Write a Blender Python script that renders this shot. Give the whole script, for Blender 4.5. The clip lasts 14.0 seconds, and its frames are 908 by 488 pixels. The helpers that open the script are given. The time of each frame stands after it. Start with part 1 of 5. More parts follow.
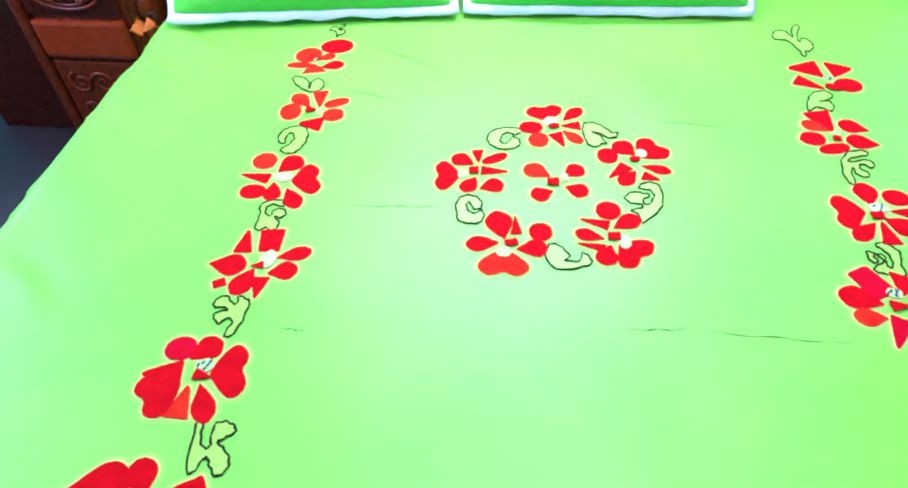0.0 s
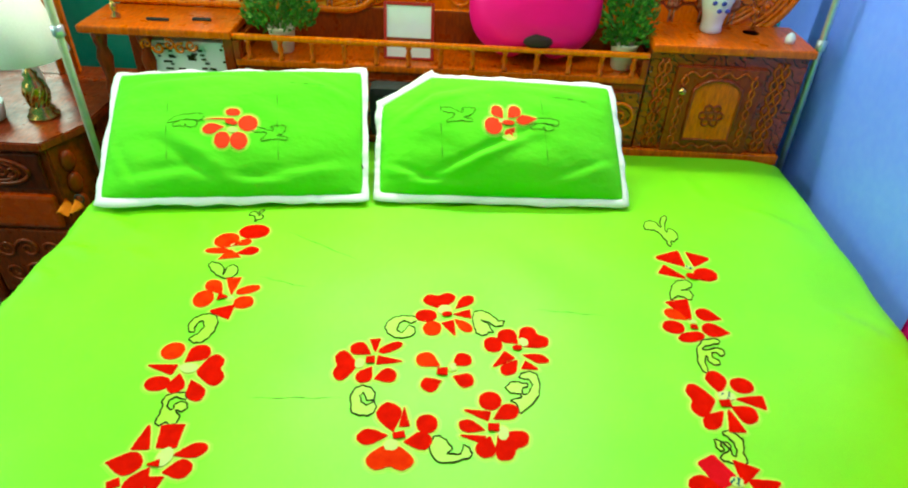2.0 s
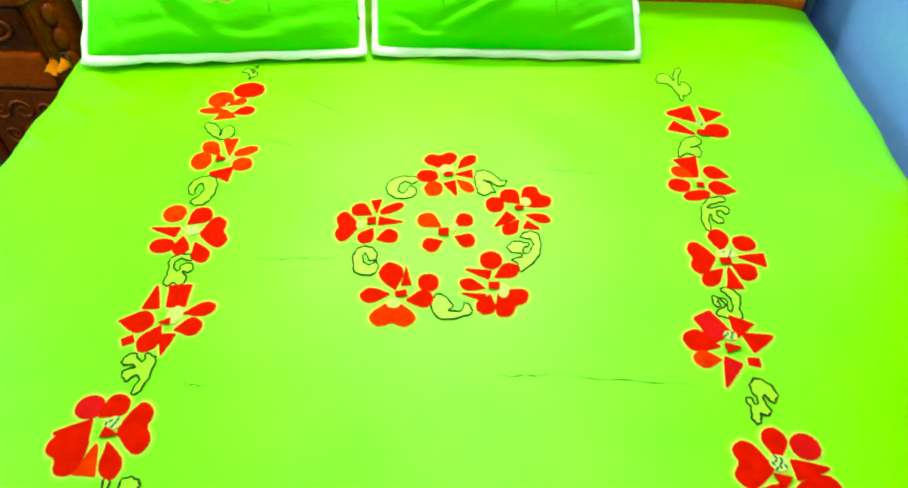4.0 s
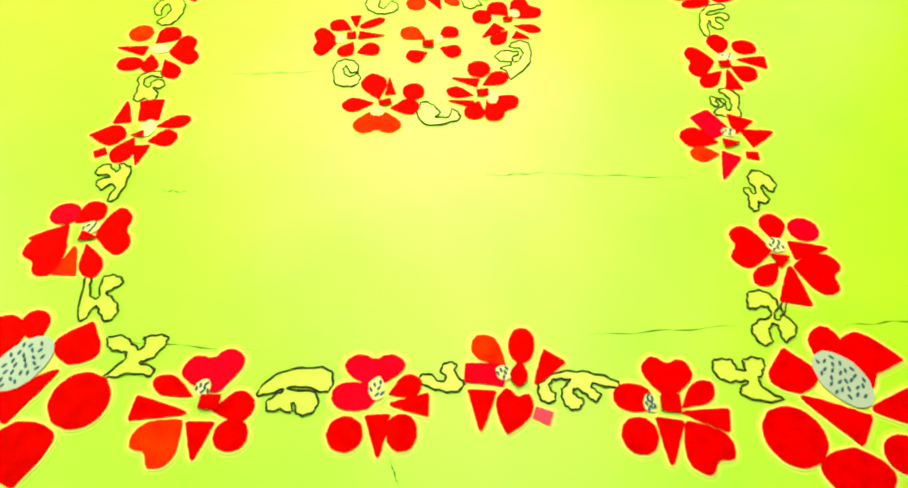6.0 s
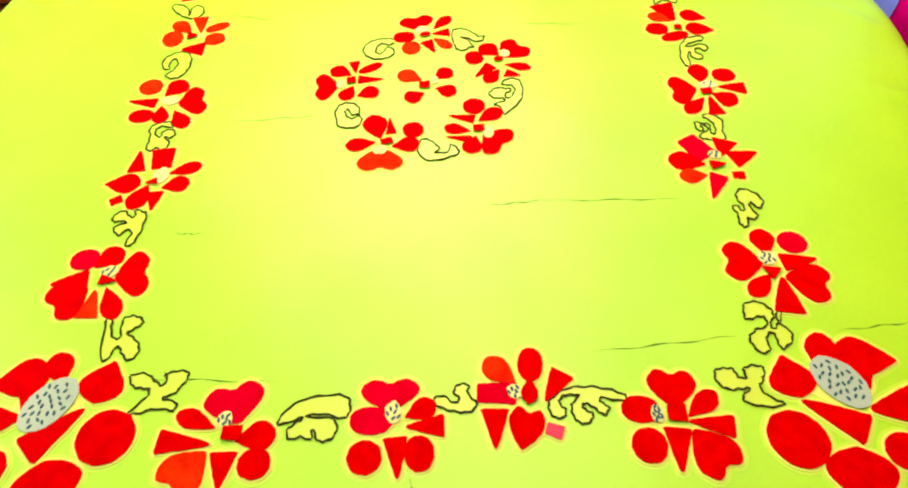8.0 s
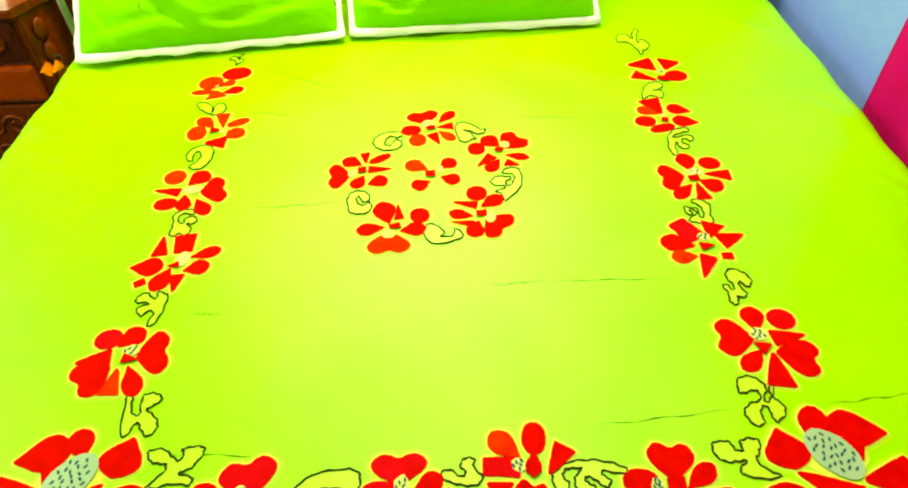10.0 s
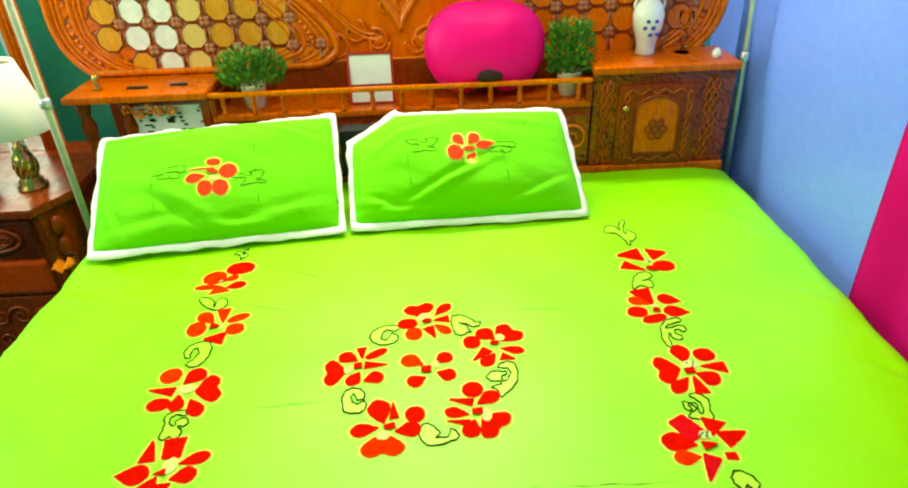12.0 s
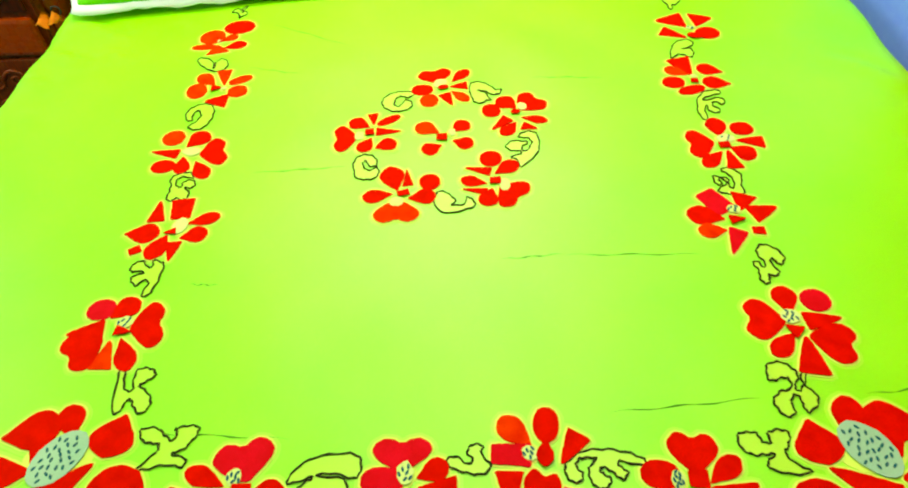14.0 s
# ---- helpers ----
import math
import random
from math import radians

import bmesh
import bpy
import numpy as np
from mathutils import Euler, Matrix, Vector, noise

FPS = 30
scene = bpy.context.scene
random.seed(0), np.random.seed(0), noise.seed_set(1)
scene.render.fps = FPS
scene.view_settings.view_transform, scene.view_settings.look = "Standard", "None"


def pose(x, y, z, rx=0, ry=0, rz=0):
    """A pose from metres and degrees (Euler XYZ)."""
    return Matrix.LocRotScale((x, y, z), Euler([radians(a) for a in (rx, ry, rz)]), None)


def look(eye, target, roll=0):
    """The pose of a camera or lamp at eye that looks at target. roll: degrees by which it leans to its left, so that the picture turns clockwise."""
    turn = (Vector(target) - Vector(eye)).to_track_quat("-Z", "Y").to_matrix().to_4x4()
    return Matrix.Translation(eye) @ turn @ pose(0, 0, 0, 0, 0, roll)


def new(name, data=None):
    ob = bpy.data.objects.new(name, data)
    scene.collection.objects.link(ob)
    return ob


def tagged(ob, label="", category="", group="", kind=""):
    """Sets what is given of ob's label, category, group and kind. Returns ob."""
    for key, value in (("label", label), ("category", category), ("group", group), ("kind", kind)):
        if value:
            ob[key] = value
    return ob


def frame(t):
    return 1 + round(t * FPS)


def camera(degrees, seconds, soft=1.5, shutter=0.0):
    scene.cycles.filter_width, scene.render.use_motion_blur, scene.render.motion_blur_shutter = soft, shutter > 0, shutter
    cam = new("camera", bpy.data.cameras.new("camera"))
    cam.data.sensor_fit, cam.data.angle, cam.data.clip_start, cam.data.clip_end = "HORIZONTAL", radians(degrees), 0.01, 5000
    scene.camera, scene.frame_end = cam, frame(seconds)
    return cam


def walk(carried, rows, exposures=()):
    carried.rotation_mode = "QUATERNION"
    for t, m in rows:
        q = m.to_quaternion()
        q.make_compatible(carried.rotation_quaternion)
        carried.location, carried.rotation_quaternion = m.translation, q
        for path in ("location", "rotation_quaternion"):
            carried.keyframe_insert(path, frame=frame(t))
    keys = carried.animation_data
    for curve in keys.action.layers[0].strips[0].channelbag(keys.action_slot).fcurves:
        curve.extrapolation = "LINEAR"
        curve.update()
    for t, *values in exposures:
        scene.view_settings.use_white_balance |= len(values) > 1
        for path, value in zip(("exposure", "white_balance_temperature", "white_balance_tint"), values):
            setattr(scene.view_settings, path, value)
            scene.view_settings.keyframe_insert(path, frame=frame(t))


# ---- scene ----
cam = camera(69.6, 14.0, 2.0)
PATH = [
    (0, (-0.074, -0.832, 1.276), (-0.235, 0.526, -0.184), -1.6),
    (0.5, (-0.02, -0.788, 1.342), (0.026, 0.552, -0.142), 3.3),
    (1, (0.007, -0.788, 1.392), (0.062, 0.646, 0.0), 4.8),
    (1.5, (0.004, -0.801, 1.434), (-0.054, 0.761, 0.186), 2.2),
    (2, (0.014, -0.821, 1.443), (0.001, 0.788, 0.256), 2.6),
    (2.2, (0.017, -0.821, 1.458), (0.019, 0.79, 0.274), 2.6),
    (4.3, (0.033, -0.8, 1.418), (0.004, 0.495, -0.106), 1.5),
    (4.5, (0.024, -0.825, 1.404), (0.016, 0.483, -0.109), 1.6),
    (5, (0.041, -0.872, 1.365), (0.074, 0.395, -0.182), 1.8),
    (5.5, (0.051, -0.895, 1.331), (0.174, 0.214, -0.328), 5.4),
    (6, (0.044, -0.918, 1.291), (0.047, 0.201, -0.367), 0.9),
    (6.5, (0.038, -0.928, 1.261), (0.081, 0.108, -0.449), 3.0),
    (6.7, (0.036, -0.920, 1.267), (0.088, 0.081, -0.465), 2.0),
    (7, (0.045, -0.934, 1.277), (0.103, 0.106, -0.43), 0.7),
    (7.2, (0.036, -0.937, 1.285), (0.06, 0.143, -0.398), -0.7),
    (9.3, (0.029, -0.999, 1.329), (0.046, 0.354, -0.144), -1.4),
    (9.5, (0.034, -1.001, 1.327), (0.052, 0.36, -0.138), -1.2),
    (10, (0.026, -0.996, 1.353), (0.044, 0.415, -0.065), -1.6),
    (10.5, (0.034, -0.989, 1.386), (0.055, 0.471, 0.02), -2.5),
    (11, (0.042, -0.98, 1.397), (0.096, 0.531, 0.088), -2.0),
    (11.5, (0.045, -0.979, 1.4), (0.029, 0.666, 0.264), -3.4),
    (12, (0.041, -0.972, 1.406), (0.074, 0.748, 0.384), -2.1),
    (12.5, (0.034, -0.976, 1.414), (0.048, 0.829, 0.552), -2.2),
    (12.8, (0.036, -0.996, 1.396), (0.064, 0.851, 0.628), -2.2),
    (13, (0.04, -0.991, 1.384), (0.052, 0.815, 0.526), -2.5),
    (13.5, (0.036, -0.952, 1.325), (0.069, 0.621, 0.091), -1.8),
    (14, (0.034, -0.938, 1.318), (0.001, 0.382, -0.184), -2.4),
]
# seconds, stops, kelvin, tint
EXPOSURES = [
    (0, -0.22, 4625, 40),
    (0.5, -0.15, 4875, 43),
    (1, -0.40, 10000, -27),
    (1.5, -0.35, 8000, -10),
    (2, -0.55, 7125, -24),
    (4.5, -0.30, 10750, -45),
    (5, -0.32, 15000, -4),
    (5.5, 0.00, 9500, 14),
    (6, 0.00, 8750, 20),
    (6.5, 0.10, 6000, 30),
    (7, -0.05, 5250, 63),
    (9.5, -0.25, 15000, -6),
    (10, -0.15, 15000, -15),
    (10.5, -0.35, 10625, -16),
    (11, -0.30, 10750, -15),
    (11.5, -0.35, 8625, -13),
    (12, -0.35, 9000, -17),
    (12.5, -0.20, 8375, -20),
    (13, -0.15, 11500, -22),
    (13.5, -0.40, 14125, -46),
    (14, -0.30, 9000, -16),
]
walk(cam, [(t, look(eye, target, roll)) for t, eye, target, roll in PATH], EXPOSURES)
TUBE, CEIL_FILL, WEST_FILL = 56, 28, 52

# ---- world and light ----
world = bpy.data.worlds.new("room_world")
scene.world = world
world.use_nodes = True
_sky = world.node_tree.nodes.new("ShaderNodeTexSky")
_sky.sky_type, _sky.sun_disc, _sky.sun_elevation, _sky.sun_rotation = "NISHITA", False, radians(45), radians(200)
world.node_tree.links.new(_sky.outputs[0], world.node_tree.nodes["Background"].inputs[0])
world.node_tree.nodes["Background"].inputs[1].default_value = 0.1


def area_lamp(name, m, sx, sy, watts, color):
    data = bpy.data.lights.new(name, "AREA")
    data.shape, data.size, data.size_y, data.energy, data.color = "RECTANGLE", sx, sy, watts, color
    ob = new(name, data)
    ob.matrix_world = m
    return ob


# wall tube over the headboard; unseen ceiling panel and west window added as fill
area_lamp("tube_lamp", look((-0.05, 1.20, 2.12), (0.0, 0.35, 0.5)), 1.2, 0.07, TUBE, (1.0, 0.99, 0.94))
area_lamp("ceiling_fill_lamp", look((0.22, -0.05, 2.66), (0.22, -0.05, 0)), 0.6, 0.6, CEIL_FILL, (1.0, 0.98, 0.92))
area_lamp("west_fill_lamp", look((-2.26, 0.15, 1.65), (1.0, 0.45, 1.95)), 1.5, 1.1, WEST_FILL, (0.95, 0.98, 1.0))


# ---- materials ----
class Nodes:
    def __init__(self, name, rough=0.6, metal=0.0, spec=0.5):
        self.mat = bpy.data.materials.new(name)
        self.mat.use_nodes = True
        self.t = self.mat.node_tree
        self.b = self.t.nodes["Principled BSDF"]
        self.b.inputs["Roughness"].default_value = rough
        self.b.inputs["Metallic"].default_value = metal
        self.b.inputs["Specular IOR Level"].default_value = spec
        self.co = self.t.nodes.new("ShaderNodeTexCoord")

    def link(self, a, b):
        self.t.links.new(a, b)

    def noise(self, scale, detail=4, stretch=None):
        n = self.t.nodes.new("ShaderNodeTexNoise")
        n.inputs["Scale"].default_value, n.inputs["Detail"].default_value = scale, detail
        m = self.t.nodes.new("ShaderNodeMapping")
        if stretch:
            m.inputs["Scale"].default_value = stretch
        self.link(self.co.outputs["Object"], m.inputs["Vector"])
        self.link(m.outputs[0], n.inputs["Vector"])
        return n.outputs["Fac"]

    def ramp(self, fac, stops):
        r = self.t.nodes.new("ShaderNodeValToRGB")
        e = r.color_ramp.elements
        while len(e) < len(stops):
            e.new(0.5)
        for el, (p, c) in zip(e, stops):
            el.position, el.color = p, (*c, 1)
        self.link(fac, r.inputs[0])
        return r.outputs[0]

    def mix(self, fac, a, b, kind="MIX"):
        m = self.t.nodes.new("ShaderNodeMix")
        m.data_type, m.blend_type = "RGBA", kind
        for s, v in ((m.inputs[0], fac), (m.inputs[6], a), (m.inputs[7], b)):
            if hasattr(v, "links"):
                self.link(v, s)
            elif isinstance(v, tuple):
                s.default_value = (*v, 1)
            else:
                s.default_value = v
        return m.outputs[2]

    def bump(self, height, strength, distance=0.002):
        b = self.t.nodes.new("ShaderNodeBump")
        b.inputs["Strength"].default_value, b.inputs["Distance"].default_value = strength, distance
        self.link(height, b.inputs["Height"])
        self.link(b.outputs[0], self.b.inputs["Normal"])

    def color(self, c):
        if hasattr(c, "links"):
            self.link(c, self.b.inputs["Base Color"])
        else:
            self.b.inputs["Base Color"].default_value = (*c, 1)
        return self


def cloth(name, c0, c1, grain=900, rough=0.85, sheen=0.0, spec=0.25, crumple=0.0):
    n = Nodes(name, rough, 0, spec)
    base = n.ramp(n.noise(5, 3), [(0.3, c0), (0.7, c1)])
    fine = n.noise(grain, 2)
    n.color(n.mix(0.25, base, n.ramp(fine, [(0.3, tuple(v * 0.75 for v in c0)), (0.7, c1)])))
    if crumple:
        n.bump(n.noise(16, 3, (1, 1.6, 1.6)), crumple, 0.02)
    else:
        n.bump(fine, 0.15, 0.0006)
    n.b.inputs["Sheen Weight"].default_value = sheen
    return n.mat


def applique(name, c0, c1):
    """Slightly shiny woven cloth, unevenly dyed and rubbed."""
    n = Nodes(name, 0.7, 0, 0.03)
    base = n.ramp(n.noise(45, 4), [(0.32, c0), (0.68, c1)])
    weave = n.noise(700, 2)
    n.color(n.mix(0.3, base, n.ramp(weave, [(0.3, tuple(v * 0.6 for v in c0)), (0.7, c1)])))
    n.bump(n.noise(120, 3), 0.25, 0.0015)
    return n.mat


def wood(name, dark, light, rough=0.32, across=(14, 3, 3), gloss=0.15):
    n = Nodes(name, rough, 0, 0.3)
    g = n.noise(9, 6, across)
    f = n.noise(120, 3, (3, 0.5, 0.5))
    base = n.ramp(g, [(0.25, dark), (0.5, tuple((a + b) / 2 for a, b in zip(dark, light))), (0.75, light)])
    n.color(n.mix(0.35, base, n.ramp(f, [(0.35, dark), (0.65, light)])))
    n.link(n.ramp(n.noise(25, 3), [(0.3, (rough - 0.1,) * 3), (0.7, (rough + 0.18,) * 3)]), n.b.inputs["Roughness"])
    n.bump(n.noise(60, 4), 0.25, 0.003)
    n.b.inputs["Coat Weight"].default_value = gloss
    n.b.inputs["Coat Roughness"].default_value = 0.2
    return n.mat


def carved(name, dark, light, groove_shade, scale=9, depth=0.7):
    """Varnished wood with shallow carved lines, their shade painted dark in the colour."""
    n = Nodes(name, 0.28, 0, 0.5)
    base = n.ramp(n.noise(9, 6, (4, 3, 10)), [(0.25, dark), (0.75, light)])
    w = n.t.nodes.new("ShaderNodeTexWave")
    w.wave_type, w.rings_direction = "RINGS", "SPHERICAL"
    w.inputs["Scale"].default_value, w.inputs["Distortion"].default_value = scale, 14
    w.inputs["Detail"].default_value, w.inputs["Detail Scale"].default_value = 2.0, 1.6
    n.link(n.co.outputs["Object"], w.inputs["Vector"])
    line = n.ramp(w.outputs["Fac"], [(0.0, (0, 0, 0)), (0.16, (1, 1, 1))])
    n.color(n.mix(line, groove_shade, base))
    n.bump(line, depth, 0.004)
    n.b.inputs["Coat Weight"].default_value = 0.3
    n.b.inputs["Coat Roughness"].default_value = 0.15
    return n.mat


def plaster(name, c0, c1, rough=0.6):
    n = Nodes(name, rough, 0, 0.4)
    n.color(n.mix(0.3, n.ramp(n.noise(1.6, 4), [(0.3, c0), (0.7, c1)]), n.ramp(n.noise(38, 5), [(0.35, c0), (0.65, c1)])))
    n.bump(n.noise(55, 5), 0.2, 0.002)
    return n.mat


def plain(name, c, rough=0.5, metal=0.0, spec=0.5, vary=0.12, scale=30):
    n = Nodes(name, rough, metal, spec)
    n.color(n.ramp(n.noise(scale, 4), [(0.3, tuple(v * (1 - vary) for v in c)), (0.7, tuple(min(1, v * (1 + vary)) for v in c))]))
    return n.mat


M_SHEET = cloth("green_cotton", (0.215, 0.68, 0.010), (0.280, 0.77, 0.018), rough=0.47, spec=0.56)
M_PILLOW = cloth("green_pillow_cotton", (0.125, 0.58, 0.016), (0.165, 0.67, 0.024), sheen=0.05, crumple=0.25)
M_RED = applique("red_applique", (0.48, 0.0, 0.0), (0.68, 0.002, 0.001))
M_RED2 = applique("crimson_applique", (0.52, 0.001, 0.006), (0.66, 0.002, 0.016))
M_WARM = applique("orange_red_applique", (0.58, 0.008, 0.001), (0.78, 0.036, 0.003))
M_PINKPATCH = cloth("rose_applique", (0.72, 0.03, 0.06), (0.78, 0.06, 0.09))
# yellow and lime glow round the flowers, put in as cloth colours
M_GLOW = cloth("yellow_glow_and_gaps", (0.56, 0.76, 0.10), (0.62, 0.78, 0.14))
M_HALO = cloth("lime_halo_and_leaf", (0.33, 0.75, 0.03), (0.36, 0.77, 0.04), rough=0.47, spec=0.56)
M_CREASE_SHADE = cloth("crease_shade_green", (0.06, 0.24, 0.01), (0.09, 0.30, 0.015))
M_CREAM = cloth("cream_backing", (0.50, 0.68, 0.16), (0.60, 0.74, 0.26))
M_LEAFFILL = cloth("yellow_lime_leaf", (0.35, 0.70, 0.025), (0.42, 0.73, 0.04), rough=0.47, spec=0.56)
M_GREY = cloth("pale_grey_print", (0.22, 0.42, 0.26), (0.36, 0.54, 0.36))
M_SEED = plain("dark_teal_print", (0.02, 0.10, 0.11), 0.9, 0, 0.1)
M_THREAD = plain("dark_thread", (0.03, 0.035, 0.01), 0.9, 0, 0.1)
M_WHITE = cloth("white_piping", (0.84, 0.84, 0.86), (0.88, 0.88, 0.90))
M_WOOD = wood("varnished_teak", (0.36, 0.045, 0.001), (0.85, 0.16, 0.003))
M_WOODL = wood("polished_teak_relief", (0.58, 0.085, 0.002), (0.95, 0.23, 0.006), 0.17, gloss=0.5)
# darker copy of the teak; the headboard front's shade is in its colour
M_WOOD_SHADE = wood("shaded_dark_wood", (0.12, 0.011, 0.001), (0.36, 0.046, 0.003))
M_STAND = wood("red_rosewood", (0.055, 0.005, 0.001), (0.33, 0.038, 0.002), 0.34, gloss=0.2)
# darkest wood of the nightstand, for its bay and top drawer
M_RECESS = wood("darkest_rosewood", (0.020, 0.002, 0.001), (0.13, 0.012, 0.001), 0.32)
M_PANEL = wood("red_polished_panel", (0.28, 0.022, 0.001), (0.55, 0.058, 0.002), 0.24, (3, 3, 14), 0.4)
M_CARVED = carved("carved_teak", (0.50, 0.058, 0.001), (0.95, 0.165, 0.003), (0.15, 0.014, 0.001))
# dark tones again hold the shade on the cabinet front
M_CARVD = carved("shaded_carved_wood", (0.15, 0.013, 0.001), (0.46, 0.058, 0.003), (0.025, 0.002, 0.001), 16, 0.9)
M_CREST = wood("smooth_polished_teak", (0.58, 0.075, 0.001), (0.93, 0.17, 0.003), 0.24, (5, 3, 2), 0.3)
M_PALE = wood("pale_inlay", (0.78, 0.52, 0.14), (0.88, 0.66, 0.26), 0.2)
M_VINE = wood("carved_vine_teak", (0.20, 0.022, 0.001), (0.58, 0.10, 0.003), 0.25)
M_GOLD = wood("honey_inlay", (0.66, 0.24, 0.02), (0.86, 0.42, 0.06), 0.2)
# white that paints the window's glare on polished inlays
M_GLARE = plain("inlay_glare", (0.86, 0.86, 0.84), 0.25)
M_ROSY = wood("rosy_rosette", (0.34, 0.10, 0.05), (0.52, 0.2, 0.10))
M_BLUE = plaster("blue_paint", (0.14, 0.24, 0.97), (0.20, 0.32, 0.99), 0.30)
M_TEAL = plaster("teal_paint", (0.06, 0.58, 0.48), (0.11, 0.72, 0.62), 0.25)
M_CEIL = plaster("ceiling_paint", (0.74, 0.76, 0.74), (0.80, 0.81, 0.79))
# floor colour darkened to hold the shadow beside the nightstand
M_FLOOR = plaster("floor_with_shade", (0.030, 0.020, 0.020), (0.060, 0.040, 0.038), 0.4)
M_PINK = cloth("magenta_curtain", (0.92, 0.002, 0.24), (0.96, 0.006, 0.32), 500, spec=0.08)
M_CUSH = cloth("magenta_satin", (0.95, 0.001, 0.19), (0.99, 0.002, 0.27), 700, 0.45, spec=0.14)
M_HOLLOW_SHADE = plain("hollow_shade", (0.03, 0.008, 0.006), 0.8)
M_POLE = plain("cream_enamel", (0.62, 0.60, 0.50), 0.3)
M_STEEL = plain("pale_steel", (0.55, 0.60, 0.68), 0.3, 0.6)
M_SHADE = cloth("white_lampshade", (0.84, 0.82, 0.78), (0.88, 0.87, 0.85), 300)
M_BRASS = plain("antique_brass", (0.55, 0.36, 0.11), 0.26, 0.9, vary=0.4, scale=90)
M_CHINA = plain("white_china", (0.82, 0.83, 0.84), 0.15, vary=0.03)
M_COBALT = plain("cobalt_glaze", (0.05, 0.06, 0.42), 0.2)
M_POT = plain("cream_pot", (0.66, 0.60, 0.46), 0.5)
M_LEAF = plain("artificial_leaf", (0.055, 0.22, 0.02), 0.5, vary=0.5, scale=60)
M_LEAF2 = plain("light_leaf", (0.16, 0.38, 0.05), 0.5, vary=0.4, scale=60)
M_PETAL = plain("pink_silk", (0.74, 0.06, 0.16), 0.7, vary=0.25)
M_PAPER = plain("white_paper", (0.84, 0.85, 0.86), 0.6, vary=0.02)
M_REDFRAME = plain("red_frame", (0.45, 0.02, 0.02), 0.35)
M_ORANGE = cloth("orange_cloth", (0.80, 0.22, 0.01), (0.86, 0.30, 0.02))
M_BLACK = plain("black_fabric", (0.012, 0.016, 0.015), 0.8)
M_MATT = cloth("mattress_ticking", (0.55, 0.55, 0.5), (0.62, 0.62, 0.58))


# ---- builders ----
def part(name, bm, material, parent=None, label="", smooth=False):
    me = bpy.data.meshes.new(name)
    if smooth:
        for f in bm.faces:
            f.smooth = True
    bm.to_mesh(me)
    bm.free()
    me.materials.append(material)
    ob = new(name, me)
    if parent is not None:
        ob.parent = parent
    if label:
        ob["label"] = label
    return ob


def thing(name, label, category, group="", kind="", at=(0, 0, 0)):
    ob = new(name)
    ob.empty_display_size = 0.05
    ob.location = at
    return tagged(ob, label, category, group, kind)


def box(bm, x0, x1, y0, y1, z0, z1, bevel=0.0):
    r = bmesh.ops.create_cube(bm, size=1)
    bmesh.ops.transform(bm, matrix=Matrix.Translation(((x0 + x1) / 2, (y0 + y1) / 2, (z0 + z1) / 2)) @ Matrix.Diagonal((x1 - x0, y1 - y0, z1 - z0, 1)), verts=r["verts"])
    if bevel:
        edges = list({e for v in r["verts"] for e in v.link_edges})
        bmesh.ops.bevel(bm, geom=edges, offset=bevel, segments=2, affect="EDGES", profile=0.6)
    return bm


def boxm(*a, bevel=0.004):
    return box(bmesh.new(), *a, bevel=bevel)


def sweep(bm, pts, r, closed=False, n=6, flat=1.0):
    """A tube along pts; r may be a list."""
    pts = [Vector(p) for p in pts]
    rings = []
    k = len(pts)
    for i, p in enumerate(pts):
        a = pts[(i - 1) % k] if (closed or i > 0) else p
        b = pts[(i + 1) % k] if (closed or i < k - 1) else p
        d = (b - a).normalized() if (b - a).length > 1e-9 else Vector((0, 0, 1))
        up = Vector((0, 1, 0)) if abs(d.y) < 0.9 else Vector((1, 0, 0))
        s = d.cross(up).normalized()
        u = s.cross(d).normalized()
        rr = r[i] if isinstance(r, (list, tuple)) else r
        rings.append([bm.verts.new(p + s * math.cos(2 * math.pi * j / n) * rr + u * math.sin(2 * math.pi * j / n) * rr * flat) for j in range(n)])
    for i in range(k if closed else k - 1):
        A, B = rings[i], rings[(i + 1) % k]
        for j in range(n):
            bm.faces.new((A[j], A[(j + 1) % n], B[(j + 1) % n], B[j]))
    if not closed:
        bm.faces.new(rings[0][::-1])
        bm.faces.new(rings[-1])
    return bm


def lathe(bm, profile, cx, cy, n=20, cap=True):
    """profile: (radius, z) from the bottom up."""
    rings = [[bm.verts.new((cx + r * math.cos(2 * math.pi * j / n), cy + r * math.sin(2 * math.pi * j / n), z)) for j in range(n)] for r, z in profile]
    for A, B in zip(rings, rings[1:]):
        for j in range(n):
            bm.faces.new((A[j], A[(j + 1) % n], B[(j + 1) % n], B[j]))
    if cap:
        bm.faces.new(rings[0][::-1])
        bm.faces.new(rings[-1])
    return bm


def slab(bm, outline, y0, y1):
    """A solid from an outline of (x, z) between the depths y0 (front) and y1."""
    f = [bm.verts.new((x, y0, z)) for x, z in outline]
    b = [bm.verts.new((x, y1, z)) for x, z in outline]
    bm.faces.new(f)
    bm.faces.new(b[::-1])
    k = len(f)
    for i in range(k):
        bm.faces.new((f[i], b[i], b[(i + 1) % k], f[(i + 1) % k]))
    bmesh.ops.recalc_face_normals(bm, faces=bm.faces)
    return bm


